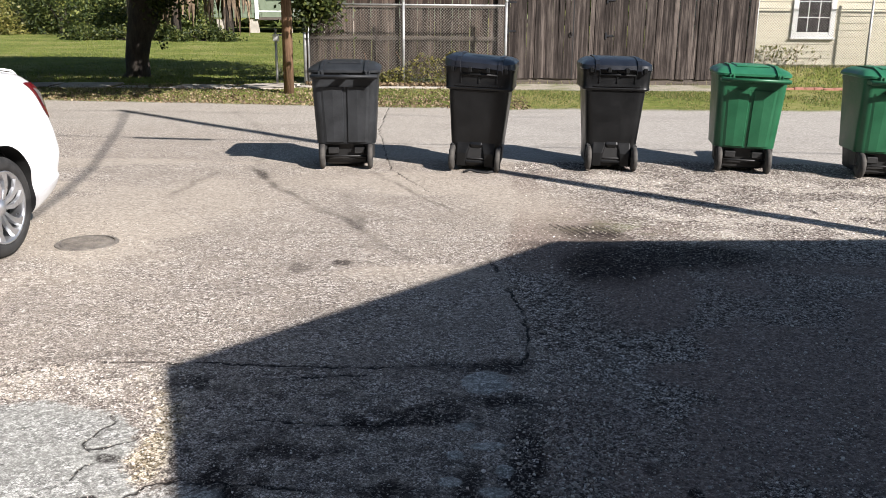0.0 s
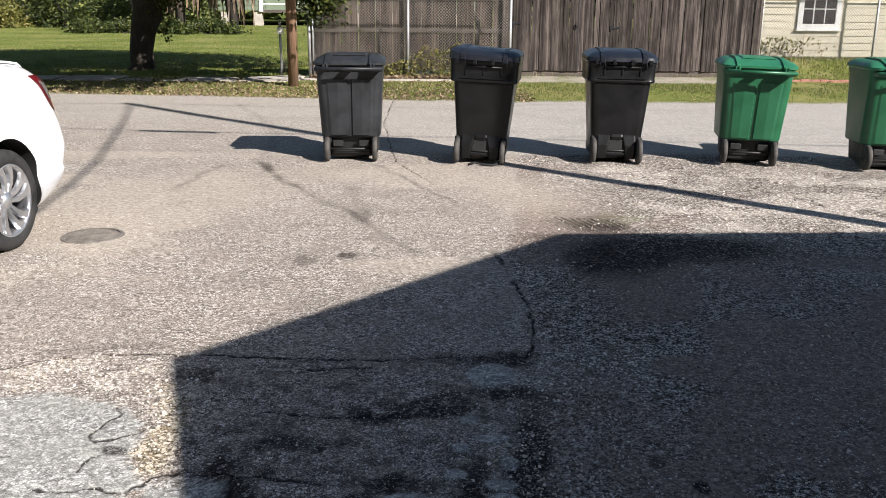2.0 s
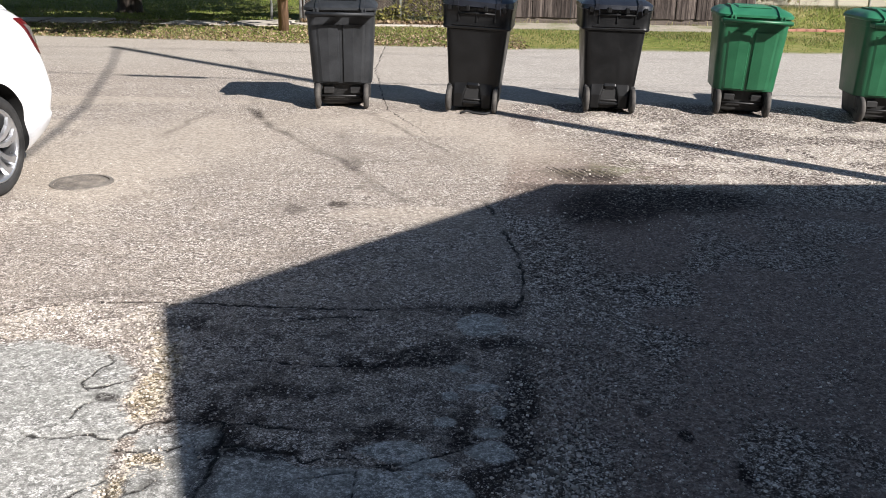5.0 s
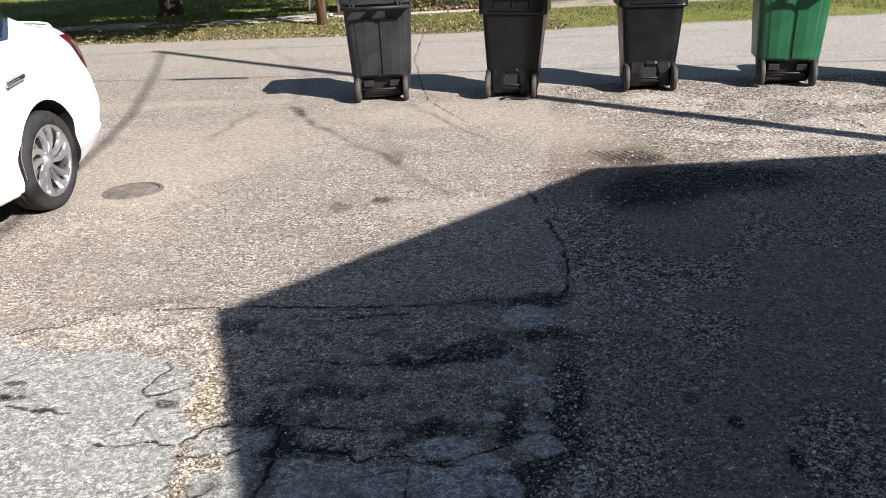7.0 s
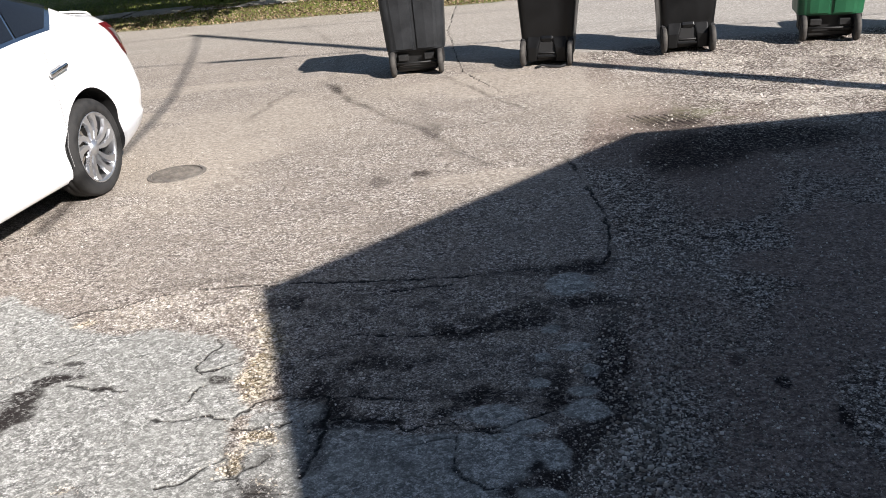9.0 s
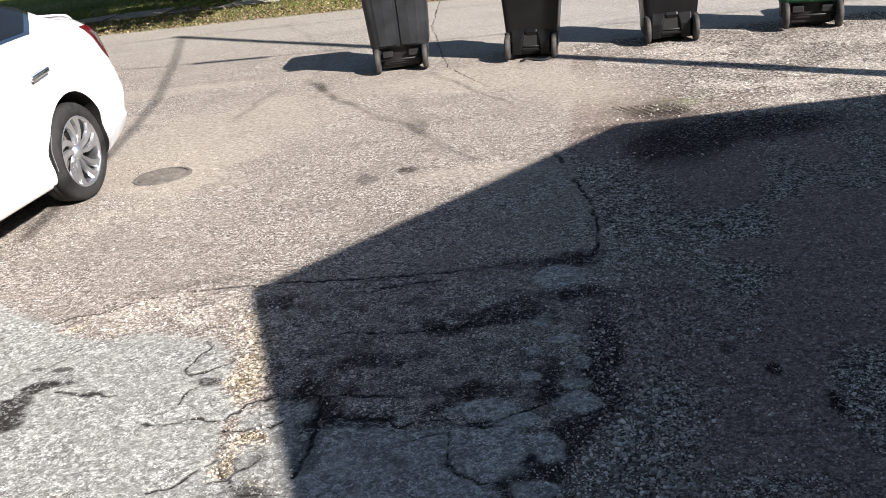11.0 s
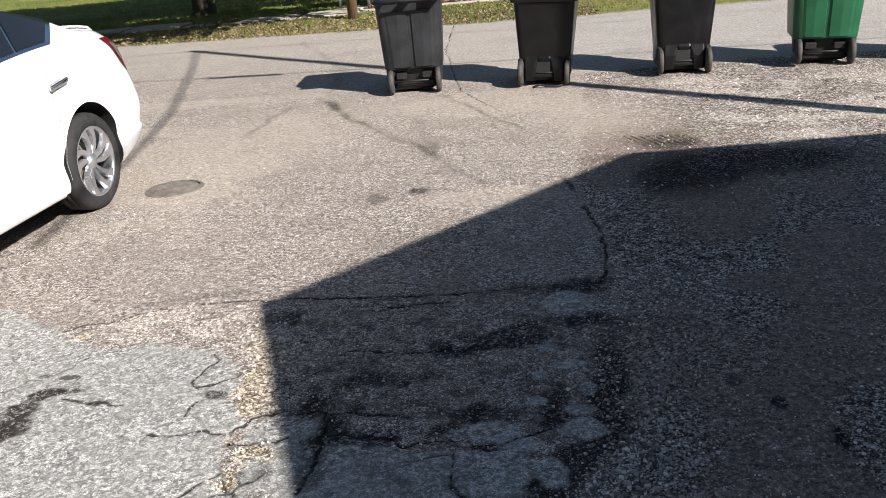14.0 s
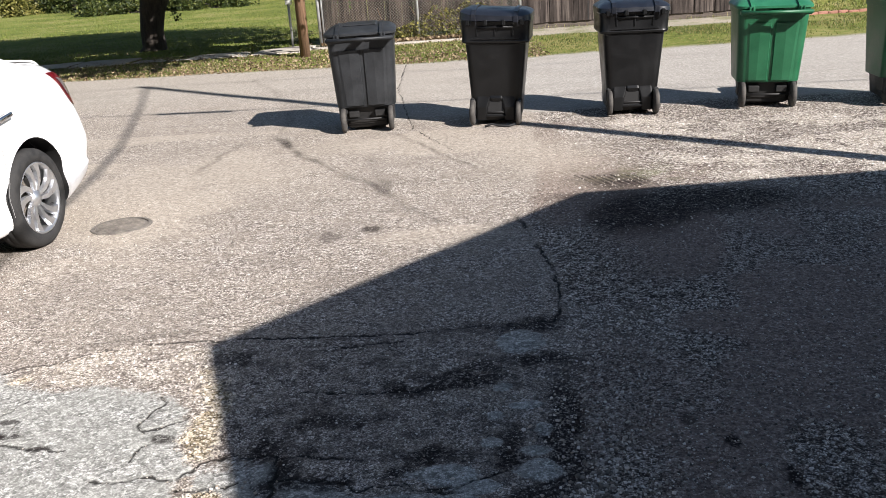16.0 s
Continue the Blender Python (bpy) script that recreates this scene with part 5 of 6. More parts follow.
for wl in (0.96, 3.66):
    for s in (-1, 1):
        liner = lathe([(0.0, -0.02), (0.385, -0.02), (0.385, 0.14), (0.376, 0.14), (0.376, 0.0), (0.0, 0.0)], 48, "X")
        bmesh.ops.delete(liner, geom=[v for v in liner.verts if v.co.z < -0.16 and math.hypot(v.co.y, v.co.z) > 0.3], context="VERTS")
        part("wheel_arch_liner", liner, DARK, car, at=pose(s * 0.60, -wl, 0.352, 0, 0, 0 if s > 0 else 180))
        R, W = 0.334, 0.205
        tp = [(0.240, -W / 2 + 0.02), (0.243, -W / 2 + 0.005), (0.285, -W / 2), (0.317, -W / 2 + 0.012), (R - 0.003, -W / 2 + 0.035), (R, -0.03), (R - 0.005, -0.024), (R, -0.018), (R, 0.018), (R - 0.005, 0.024), (R, 0.03), (R - 0.003, W / 2 - 0.035), (0.317, W / 2 - 0.012), (0.285, W / 2), (0.243, W / 2 - 0.005), (0.240, W / 2 - 0.02)]
        wheel = part("wheel", lathe(tp, 56, "X", closed=True), RUBBER, car, "black tyre on a silver alloy rim", True, pose(s * 0.765, -wl, R, 0, 0, 0 if s > 0 else 180))
        part("rim", lathe([(0.244, 0.088), (0.240, 0.096), (0.228, 0.094), (0.219, 0.070), (0.216, -0.07), (0.233, -0.088)], 56, "X"), ALLOY, wheel, smooth=True)
        part("brake_disc", lathe([(0.0, 0.0), (0.14, 0.0), (0.14, 0.012), (0.0, 0.014)], 40, "X"), IRON, wheel)
        part("backing", lathe([(0.0, -0.01), (0.216, -0.01), (0.216, -0.006), (0.0, -0.004)], 40, "X"), DARK, wheel)
        part("wheel_hub", lathe([(0.0, 0.082), (0.028, 0.082), (0.034, 0.076), (0.058, 0.066), (0.062, 0.03), (0.0, 0.03)], 28, "X"), ALLOY, wheel, smooth=True)
        for k in range(5):
            for tw in (-1, 1):
                a0 = 2 * math.pi * k / 5 + tw * 0.30
                a1 = 2 * math.pi * k / 5 + tw * 0.23 + 0.36
                bm = bmesh.new()
                prev = None
                for r, a, hw, x in ((0.045, a0, 0.014, 0.066), (0.12, a0 * 0.6 + a1 * 0.4, 0.022, 0.080), (0.175, a0 * 0.25 + a1 * 0.75, 0.027, 0.086), (0.228, a1 + 0.06, 0.044, 0.090)):
                    c_, s_ = math.cos(a), math.sin(a)
                    row = [bm.verts.new((x + dx, r * c_ - h * s_, r * s_ + h * c_)) for h, dx in ((-hw, -0.022), (-hw * 0.75, 0.0), (hw * 0.75, 0.0), (hw, -0.022))]
                    if prev:
                        for i in range(4):
                            bm.faces.new((prev[i], prev[(i + 1) % 4], row[(i + 1) % 4], row[i]))
                    prev = row
                part("spoke", bm, ALLOY, wheel)

# ---- manhole cover ----
cover = tagged(new("manhole_cover"), "round cast iron manhole cover set in asphalt", "manhole")
cover.matrix_basis = pose(-2.51, 5.92, height_at(-2.51, 5.92) + 0.004, 0, 0, 12) @ Matrix.Scale(0.84, 4)
part("plate", lathe([(0.0, 0.006), (0.205, 0.006), (0.212, 0.002), (0.212, -0.03), (0.0, -0.03)], 40), IRON, cover)
part("collar", lathe([(0.222, -0.02), (0.222, 0.006), (0.25, 0.004), (0.262, -0.02)], 40), IRON, cover)
for k in range(9):
    y = -0.16 + 0.04 * k
    hw = math.sqrt(max(0.0, 0.19 ** 2 - y * y))
    part("rib", box_bm(-hw, hw, y - 0.008, y + 0.008, 0.005, 0.011), IRON, cover)

# ---- fences and the verge beyond the street ----
def plank(x0, x1, y, z0, z1, thick, top):
    bm = box_bm(x0, x1, y - thick / 2, y + thick / 2, z0, z1)
    if top:
        for v in bm.verts:
            if v.co.z > z1 - 0.001 and abs(v.co.x - (x0 + x1) / 2) > (x1 - x0) * 0.3:
                v.co.z -= 0.03
    return bm


rf = random.Random(5)
# tall board fence with a gate in it
fence = thing("board_fence", "tall weathered grey-brown board fence with a gate", "fence")
FY = 20.0
part("bottom_board", box_bm(1.25, 6.95, FY - 0.05, FY, -0.04, 0.165, 0.01), TIMBER, fence, "grey timber bottom board")
x = 1.30
meshes = []
for k in range(7):
    w = 0.088 + 0.010 * k
    me = bpy.data.meshes.new("board")
    b = plank(0, w, 0, 0, 2.25, 0.022, False)
    for v in b.verts:
        v.co.x += 0.004 * ((k * 7 + int(v.co.z)) % 3 - 1) * (v.co.z > 1)
    b.to_mesh(me)
    b.free()
    me.materials.append(OLD_WOOD)
    meshes.append((w, me))
while x < 6.85:
    w, me = meshes[rf.randrange(7)]
    part("board", me, None, fence, at=pose(x, FY - 0.075 + rf.uniform(-0.012, 0.012), 0.155 + rf.uniform(-0.012, 0.02), rf.uniform(-0.4, 0.4), rf.uniform(-0.5, 0.5), rf.uniform(-2, 2)))
    x += w + rf.uniform(-0.002, 0.0015)
for z in (0.75, 1.35, 1.95):
    part("rail", box_bm(1.3, 6.9, FY - 0.04, FY, z, z + 0.09), TIMBER, fence)
for xx in (1.32, 3.55, 6.9):
    part("fence_post", box_bm(xx - 0.045, xx + 0.045, FY, FY + 0.09, 0.0, 2.3), TIMBER, fence)
for xx, z in ((1.42, 1.80), (1.42, 1.18), (3.60, 1.10), (3.60, 1.86)):
    part("hinge", box_bm(xx - 0.02, xx + 0.16, FY - 0.10, FY - 0.088, z - 0.02, z + 0.02, 0.003), HARDWARE, fence, "black iron strap hinge")
    part("hinge", box_bm(xx - 0.04, xx + 0.0, FY - 0.102, FY - 0.086, z - 0.07, z + 0.07, 0.003), HARDWARE, fence, "black iron strap hinge")
ring = [(2.80 + 0.03 * math.cos(a), FY - 0.11, 1.12 + 0.055 * math.sin(a)) for a in [2 * math.pi * k / 14 for k in range(15)]]
part("gate_pull", tube(ring, 0.008, 6), HARDWARE, fence, "black iron gate pull", True)
part("gate_gap", box_bm(2.84, 2.865, FY - 0.091, FY - 0.087, 0.16, 2.38), DARK, fence)

# lower board fence behind the chain link, seen from its rail side
back = thing("board_fence", "brown board fence seen from its rail side", "fence")
x = -3.02
meshes = []
for k in range(4):
    w = 0.118 + 0.006 * k
    me = bpy.data.meshes.new("board")
    b = plank(0, w, 0, 0, 1.75, 0.02, True)
    b.to_mesh(me)
    b.free()
    me.materials.append(GREY_WOOD)
    meshes.append((w, me))
while x < 1.22:
    w, me = meshes[rf.randrange(4)]
    part("board", me, None, back, at=pose(x, 19.62 + rf.uniform(-0.004, 0.006), 0.16 + rf.uniform(-0.03, 0.03), 0, rf.uniform(-0.5, 0.5), 0))
    x += w + rf.uniform(0.001, 0.005)
for z in (0.98, 1.66):
    part("rail", box_bm(-3.05, 1.25, 19.565, 19.605, z, z + 0.085, 0.004), TIMBER, back)
for xx in (-3.0, -0.93, 1.2):
    part("fence_post", box_bm(xx - 0.05, xx + 0.05, 19.51, 19.60, 0.02, 2.0), OLD_WOOD, back)


def chain_link(x0, x1, y, z0, z1, posts, label, rail=True, pitch=0.062, wire=0.0025):
    f = thing("chain_link_fence", label, "fence")
    for xx, r in posts:
        part("fence_post", tube([(xx, y, 0.0), (xx, y, z1 + 0.10)], r, 10), GALV, f, smooth=True)
        part("post_cap", lathe([(0.0, 0.05), (r * 0.7, 0.04), (r * 1.15, 0.0), (r * 1.15, -0.03), (0, -0.03)], 12), GALV, f, "domed steel cap", True, pose(xx, y, z1 + 0.10))
    if rail:
        part("top_rail", tube([(x0, y, z1), (x1, y, z1)], 0.019, 8), GALV, f, smooth=True)
    verts, faces = [], []
    hgt = z1 - z0
    for s in (-1, 1):
        c = x0 - hgt
        while c < x1 + hgt:
            # a wire from (c, z0) rising with slope s
            pts = []
            for t in (0.0, 1.0):
                pts.append([c + s * hgt * t, z0 + hgt * t])
            (ax, az), (bx, bz) = pts
            if bx != ax:
                for p, q in ((pts[0], pts[1]), (pts[1], pts[0])):
                    if p[0] < x0:
                        tt = (x0 - p[0]) / (q[0] - p[0])
                        p[1] += tt * (q[1] - p[1])
                        p[0] = x0
                    if p[0] > x1:
                        tt = (x1 - p[0]) / (q[0] - p[0])
                        p[1] += tt * (q[1] - p[1])
                        p[0] = x1
            (ax, az), (bx, bz) = pts
            if max(ax, bx) <= x1 + 1e-6 and min(ax, bx) >= x0 - 1e-6 and abs(bx - ax) > 0.02 and z0 - 1e-6 <= min(az, bz) and max(az, bz) <= z1 + 1e-6:
                o = len(verts)
                ln = math.hypot(bx - ax, bz - az)
                nx_, nz_ = -(bz - az) / ln * wire, (bx - ax) / ln * wire
                for (qx, qz) in ((ax, az), (bx, bz)):
                    verts += [(qx + nx_, y + 0.002 * s, qz + nz_), (qx - nx_, y + 0.002 * s, qz - nz_), (qx, y + 0.002 * s + 1.6 * wire, qz)]
                faces += [(o, o + 1, o + 4, o + 3), (o + 1, o + 2, o + 5, o + 4), (o + 2, o, o + 3, o + 5)]
            c += pitch
    ob = part("wire_mesh", mesh_of("wire_mesh", verts, faces), WIRE, f, "galvanised diamond wire mesh")
    tagged(ob, kind="stuff")
    return f


chain_link(-2.98, 1.30, 19.0, 0.12, 1.72, [(-2.98, 0.034), (-0.88, 0.030), (1.29, 0.034)], "galvanised chain link fence before a board fence")
chain_link(7.0, 15.0, 20.2, 0.42, 2.12, [(7.0, 0.026), (9.57, 0.026), (12.2, 0.026), (14.9, 0.026)], "galvanised chain link fence before a cream house")
gate = chain_link(-3.60, -3.36, 19.02, 0.12, 1.08, [(-3.60, 0.028)], "short end panel of chain link fence")
part("white_box", box_bm(-3.65, -3.52, 18.93, 19.0, 0.95, 1.10, 0.01), WHITE_TRIM, gate, "small white painted box")
part("brace_band", tube([(-2.90, 18.98, 0.1), (-2.90, 18.98, 1.7)], 0.02, 8), GALV, gate, smooth=True)

post = thing("wooden_pole", "brown round wooden pole standing in the verge", "pole")
part("shaft", tube([(-3.035, 17.2, -0.02), (-3.03, 17.2, 2.0), (-3.0, 17.2, 7.0)], [0.102, 0.098, 0.085], 16), POST_WOOD, post, smooth=True)

# brick edging and the broken footpath
edging = thing("brick_edging", "low row of red bricks edging the raised yard", "edging")
me = bpy.data.meshes.new("brick")
b = box_bm(-0.10, 0.10, -0.045, 0.045, -0.03, 0.03, 0.006)
b.to_mesh(me)
b.free()
me.materials.append(BRICK)
for k in range(26):
    xx = 6.95 + 0.212 * k
    for r_ in range(1):
        part("brick", me, None, edging, at=pose(xx + 0.1 * r_, 18.9 + rf.uniform(-0.015, 0.015), height_at(xx, 18.9) + 0.02 + 0.062 * r_ + rf.uniform(-0.006, 0.006), rf.uniform(-3, 3), rf.uniform(-3, 3), rf.uniform(-5, 5)))
path = tagged(new("footpath"), "broken pale concrete footpath beside the lawn", "footpath", kind="structure")
for k in range(6):
    x0 = -10.6 + 1.25 * k
    bm = box_bm(0, 1.15, 0, 0.9, -0.06, 0.012, 0.012)
    for v in bm.verts:
        v.co.x += rf.uniform(-0.12, 0.12)
        v.co.y += rf.uniform(-0.16, 0.16)
    part("paving_slab", bm, CONCRETE, path, at=pose(x0, 18.0, height_at(x0, 18.4) + rf.uniform(-0.012, 0.008), rf.uniform(-1, 1), rf.uniform(-1.5, 1.5), rf.uniform(-1, 1)))
part("paving_slab", box_bm(-3.3, 1.3, 18.55, 18.9, -0.02, 0.045, 0.02), CONCRETE, path, "pale concrete strip under the fence")

# ---- cream house ----
house = thing("house", "cream lap-sided house with a white-framed window", "house")
HX, HY = 7.10, 20.7
wall = part("wall", box_bm(HX + 0.02, HX + 10, HY + 0.02, HY + 7, 0.2, 3.3), SIDING, house)
me = bpy.data.meshes.new("siding_board")
b = bmesh.new()
prof = [(0.0, 0.0), (-0.026, 0.0), (-0.008, 0.172), (0.0, 0.172)]
r0 = [b.verts.new((0, y, z)) for y, z in prof]
r1 = [b.verts.new((10, y, z)) for y, z in prof]
for i in range(4):
    j = (i + 1) % 4
    b.faces.new((r0[i], r0[j], r1[j], r1[i]))
b.faces.new(r0[::-1])
b.faces.new(r1)
bmesh.ops.recalc_face_normals(b, faces=b.faces[:])
b.to_mesh(me)
b.free()
me.materials.append(SIDING)
for k in range(19):
    part("siding_board", me, None, wall, at=pose(HX, HY, 0.30 + 0.158 * k))
part("corner_board", box_bm(HX - 0.03, HX + 0.07, HY - 0.04, HY + 0.05, 0.25, 3.3, 0.004), WHITE_TRIM, house)
wx0, wx1, wz0, wz1 = 8.06, 8.86, 1.17, 2.60
win = part("window", box_bm(wx0 + 0.02, wx1 - 0.02, HY - 0.035, HY + 0.02, wz0 + 0.02, wz1), PANE, house, "dark double-hung window with white bars")
for a in ((wx0 - 0.09, wx0 + 0.03, wz0 - 0.09, wz1 + 0.09), (wx1 - 0.03, wx1 + 0.09, wz0 - 0.09, wz1 + 0.09), (wx0 + 0.03, wx1 - 0.03, wz0 - 0.09, wz0 + 0.03), (wx0 + 0.03, wx1 - 0.03, wz1 - 0.02, wz1 + 0.09)):
    part("frame", box_bm(a[0], a[1], HY - 0.065, HY - 0.01, a[2], a[3], 0.004), WHITE_TRIM, win)
part("sill", box_bm(wx0 - 0.12, wx1 + 0.12, HY - 0.10, HY - 0.02, wz0 - 0.13, wz0 - 0.085, 0.004), WHITE_TRIM, win)
for xx in (wx0 + 0.27, wx0 + 0.53):
    part("glazing_bar", box_bm(xx - 0.009, xx + 0.009, HY - 0.048, HY - 0.036, wz0, wz1), WHITE_TRIM, win)
for z in (wz0 + 0.36, wz0 + 0.71, wz0 + 1.08):
    part("glazing_bar", box_bm(wx0, wx1, HY - 0.05, HY - 0.037, z - 0.010, z + 0.010), WHITE_TRIM, win)
bm = bmesh.new()
rv = [bm.verts.new(p) for p in ((HX - 0.4, HY - 0.5, 3.25), (HX + 10.4, HY - 0.5, 3.25), (HX + 10.4, HY + 3.5, 5.2), (HX - 0.4, HY + 3.5, 5.2), (HX + 10.4, HY + 7.5, 3.25), (HX - 0.4, HY + 7.5, 3.25))]
for q in ((0, 1, 2, 3), (3, 2, 4, 5), (0, 3, 5), (1, 4, 2), (0, 5, 4, 1)):
    bm.faces.new([rv[i] for i in q])
part("roof", bm, ROOFING, house)

# ---- far green house on piers ----
far_house = thing("house", "sage green wooden house on low piers", "house")
front = part("wall", box_bm(-13.5, -9.55, 46, 54, 0.75, 4.2), GREEN_SIDING, far_house)
for k in range(14):
    part("siding_board", box_bm(-13.5, -9.56, 45.965, 46, 0.755 + 0.24 * k, 0.975 + 0.24 * k), GREEN_SIDING, front)
part("porch_wall", box_bm(-9.55, 2.0, 48, 54, 0.75, 4.2), GREEN_SIDING, far_house)
part("porch_floor", box_bm(-9.55, 2.0, 46, 48, 0.65, 0.78), TIMBER, far_house)
for k in range(9):
    part("pier", box_bm(-13.4 + 1.7 * k, -13.0 + 1.7 * k, 46.05, 46.5, 0.0, 0.75), CONCRETE, far_house)
part("corner_board", box_bm(-9.70, -9.52, 45.93, 46.02, 0.7, 4.2), WHITE_TRIM, far_house)
for z in (1.05, 1.65):
    part("porch_rail", box_bm(-9.5, -5.0, 46.0, 46.06, z, z + 0.07), WHITE_TRIM, far_house)
fw = part("window", box_bm(-11.0, -10.45, 45.92, 46, 1.75, 3.0), PANE, far_house)
for a in ((-11.1, -10.98, 1.65, 3.1), (-10.47, -10.35, 1.65, 3.1), (-10.98, -10.47, 1.65, 1.76)):
    part("frame", box_bm(a[0], a[1], 45.90, 45.96, a[2], a[3]), WHITE_TRIM, fw)
bm = bmesh.new()
rv = [bm.verts.new(p) for p in ((-14, 45.4, 4.15), (2.5, 45.4, 4.15), (2.5, 50, 6.5), (-14, 50, 6.5), (2.5, 54.6, 4.15), (-14, 54.6, 4.15))]
for q in ((0, 1, 2, 3), (3, 2, 4, 5), (0, 3, 5), (1, 4, 2), (0, 5, 4, 1)):
    bm.faces.new([rv[i] for i in q])
part("roof", bm, ROOFING, far_house)


far_house.matrix_basis = pose(0, 0, 0.02) @ Matrix.Scale(1.35, 4)


# ---- plants ----
def leaf_mesh(name, centres, size, flat=0.0, long=1.6, rng=rs):
    """Small folded leaves, two triangles' quads each, turned at random round the centres."""
    n = len(centres)
    size = np.broadcast_to(size, (n,))
    a = rng.normal(size=(n, 3))
    a[:, 2] *= 1 - flat
    a /= np.linalg.norm(a, axis=1)[:, None]
    b = np.cross(a, rng.normal(size=(n, 3)))
    b /= np.linalg.norm(b, axis=1)[:, None]
    c = np.cross(a, b)
    u, v = a * (size * long / 2)[:, None], b * (size / 2)[:, None]
    w = c * (size * 0.15)[:, None]
    verts = np.stack([centres - u, centres - v + w, centres + u, centres + v + w], 1).reshape(-1, 3)
    faces = np.arange(n * 4).reshape(n, 4)
    return mesh_of(name, verts, faces)


def blade_mesh(name, x, y, hgt, width, rng=rs):
    n = len(x)
    z = ground_height(x, y)
    a = rng.rand(n) * 6.283
    lx, ly = rng.normal(size=n) * hgt * 0.45, rng.normal(size=n) * hgt * 0.45
    p = np.stack([x, y, z], 1)
    d = np.stack([np.cos(a), np.sin(a), np.zeros(n)], 1) * (width / 2)[:, None]
    tip = p + np.stack([lx, ly, hgt], 1)
    mid = p + np.stack([lx * 0.3, ly * 0.3, hgt * 0.6], 1)
    verts = np.stack([p - d, p + d, mid + d * 0.7, tip, mid - d * 0.7], 1).reshape(-1, 3)
    o = np.arange(n)[:, None] * 5
    tri = np.concatenate([o + np.array([[0, 1, 2]]), o + np.array([[0, 2, 4]]), o + np.array([[4, 2, 3]])])
    return mesh_of(name, verts, tri)


# verge grass: short, thin towards the street
n = 60000
x, y = rs.uniform(-11, 11, n), rs.uniform(14.8, 18.9, n)
m_, _, vg = ground_masks(x, y)
keep = (rs.rand(n) < m_["grass"] * (0.15 + 1.1 * step(0.36, 0.62, vnoise(x, y, 0.9, 3, 40)))) & ~((y > 17.95) & (x < -2.0)) & ~((y > 18.25) & (x < 6.8))
x, y = x[keep], y[keep]
hg = (0.018 + 0.035 * rs.rand(len(x)) * vnoise(x, y, 0.6, 2, 41)) * (0.6 + 0.5 * step(15.2, 16.5, y))
tagged(part("verge_grass", blade_mesh("verge_grass", x, y, hg, np.full(len(x), 0.012)), BLADES), "patchy short green and straw grass on the verge", "grass", kind="stuff")
n = 14000
x, y = rs.uniform(6.7, 15, n), rs.uniform(18.95, 20.65, n)
tagged(part("yard_grass", blade_mesh("yard_grass", x, y, 0.03 + 0.045 * rs.rand(n), np.full(n, 0.012)), BLADES), "green yard grass before the cream house", "grass", kind="stuff")
n = 95000
y = 19.2 + 42 * rs.rand(n) ** 1.5
x = -3.4 - (8 + 0.62 * y) * rs.rand(n)
tagged(part("lawn_grass", blade_mesh("lawn_grass", x, y, 0.02 + 0.035 * rs.rand(n), np.full(n, 0.016)), LAWN_BLADES), "mown sunlit green lawn", "grass", kind="stuff")
# fallen leaves along the kerbless street edge and under the tree
n = 9000
x = rs.uniform(-11, 1.5, n)
y = np.interp(x, [-7, -2.8, 1.0], [15.75, 15.3, 14.9]) + np.abs(rs.normal(size=n)) * 1.7 - 0.1
c = np.stack([x, y, ground_height(x, y) + 0.012], 1)
tagged(part("leaf_litter", leaf_mesh("leaf_litter", c, 0.018 + 0.025 * rs.rand(n), 0.0), LITTER), "fallen dry brown leaves on the verge", "leaves", kind="stuff")
# leaf litter and vines along the chain link
n = 1500
x, y = rs.uniform(-2.95, 1.25, n), 18.75 + 0.35 * rs.rand(n)
c = np.stack([x, y, ground_height(x, y) + 0.03 + 0.05 * rs.rand(n)], 1)
tagged(part("leaf_litter", leaf_mesh("leaf_litter", c, 0.05), LITTER), "dry leaves drifted against the fence foot", "leaves", kind="stuff")


def vine(label, x0, x1, zmax, count, bias):
    xs_ = rs.uniform(x0, x1, count)
    top = zmax * (0.45 + 0.75 * vnoise(xs_, xs_ * 0, 0.35, 3, 44)) * np.exp(-((xs_ - bias) / ((x1 - x0) * 0.42)) ** 2)
    zs_ = 0.1 + top * rs.rand(count) ** 1.2
    c_ = np.stack([xs_, 19.02 + rs.normal(size=count) * 0.07, zs_], 1)
    v = thing("vine", label, "vine")
    for k in range(5):
        sx = x0 + (x1 - x0) * (k + 0.5) / 5
        part("stem", tube([(sx, 19.0, 0.05), (sx + rf.uniform(-0.2, 0.2), 19.03, 0.4), (sx + rf.uniform(-0.3, 0.3), 19.0, 0.75)], 0.006, 5), POST_WOOD, v)
    part("foliage", leaf_mesh("foliage", c_, 0.028 + 0.025 * rs.rand(count), 0.3), VINE_LEAF, v)
    return v


vine("yellow-green vine climbing the chain link fence", -1.9, 1.25, 0.85, 2300, 0.1)
# dark ivy hanging at the pole end of the fence
n = 1300
c = np.stack([-2.75 + rs.normal(size=n) * 0.28, 18.98 + rs.normal(size=n) * 0.10, 1.75 - np.abs(rs.normal(size=n)) * 0.28 + 0.2 * rs.rand(n)], 1)
ivy = thing("ivy", "dark green ivy hanging over the fence corner", "ivy")
part("stem", tube([(-2.95, 19.04, 0.1), (-2.93, 19.04, 1.2), (-2.75, 19.03, 1.8)], 0.012, 6), POST_WOOD, ivy)
part("foliage", leaf_mesh("foliage", c, 0.07, 0.3), OAK_LEAF, ivy)
# thin twigs before the cream house
twigs = thing("bare_shrub", "thin bare shrub twigs before cream siding", "shrub")
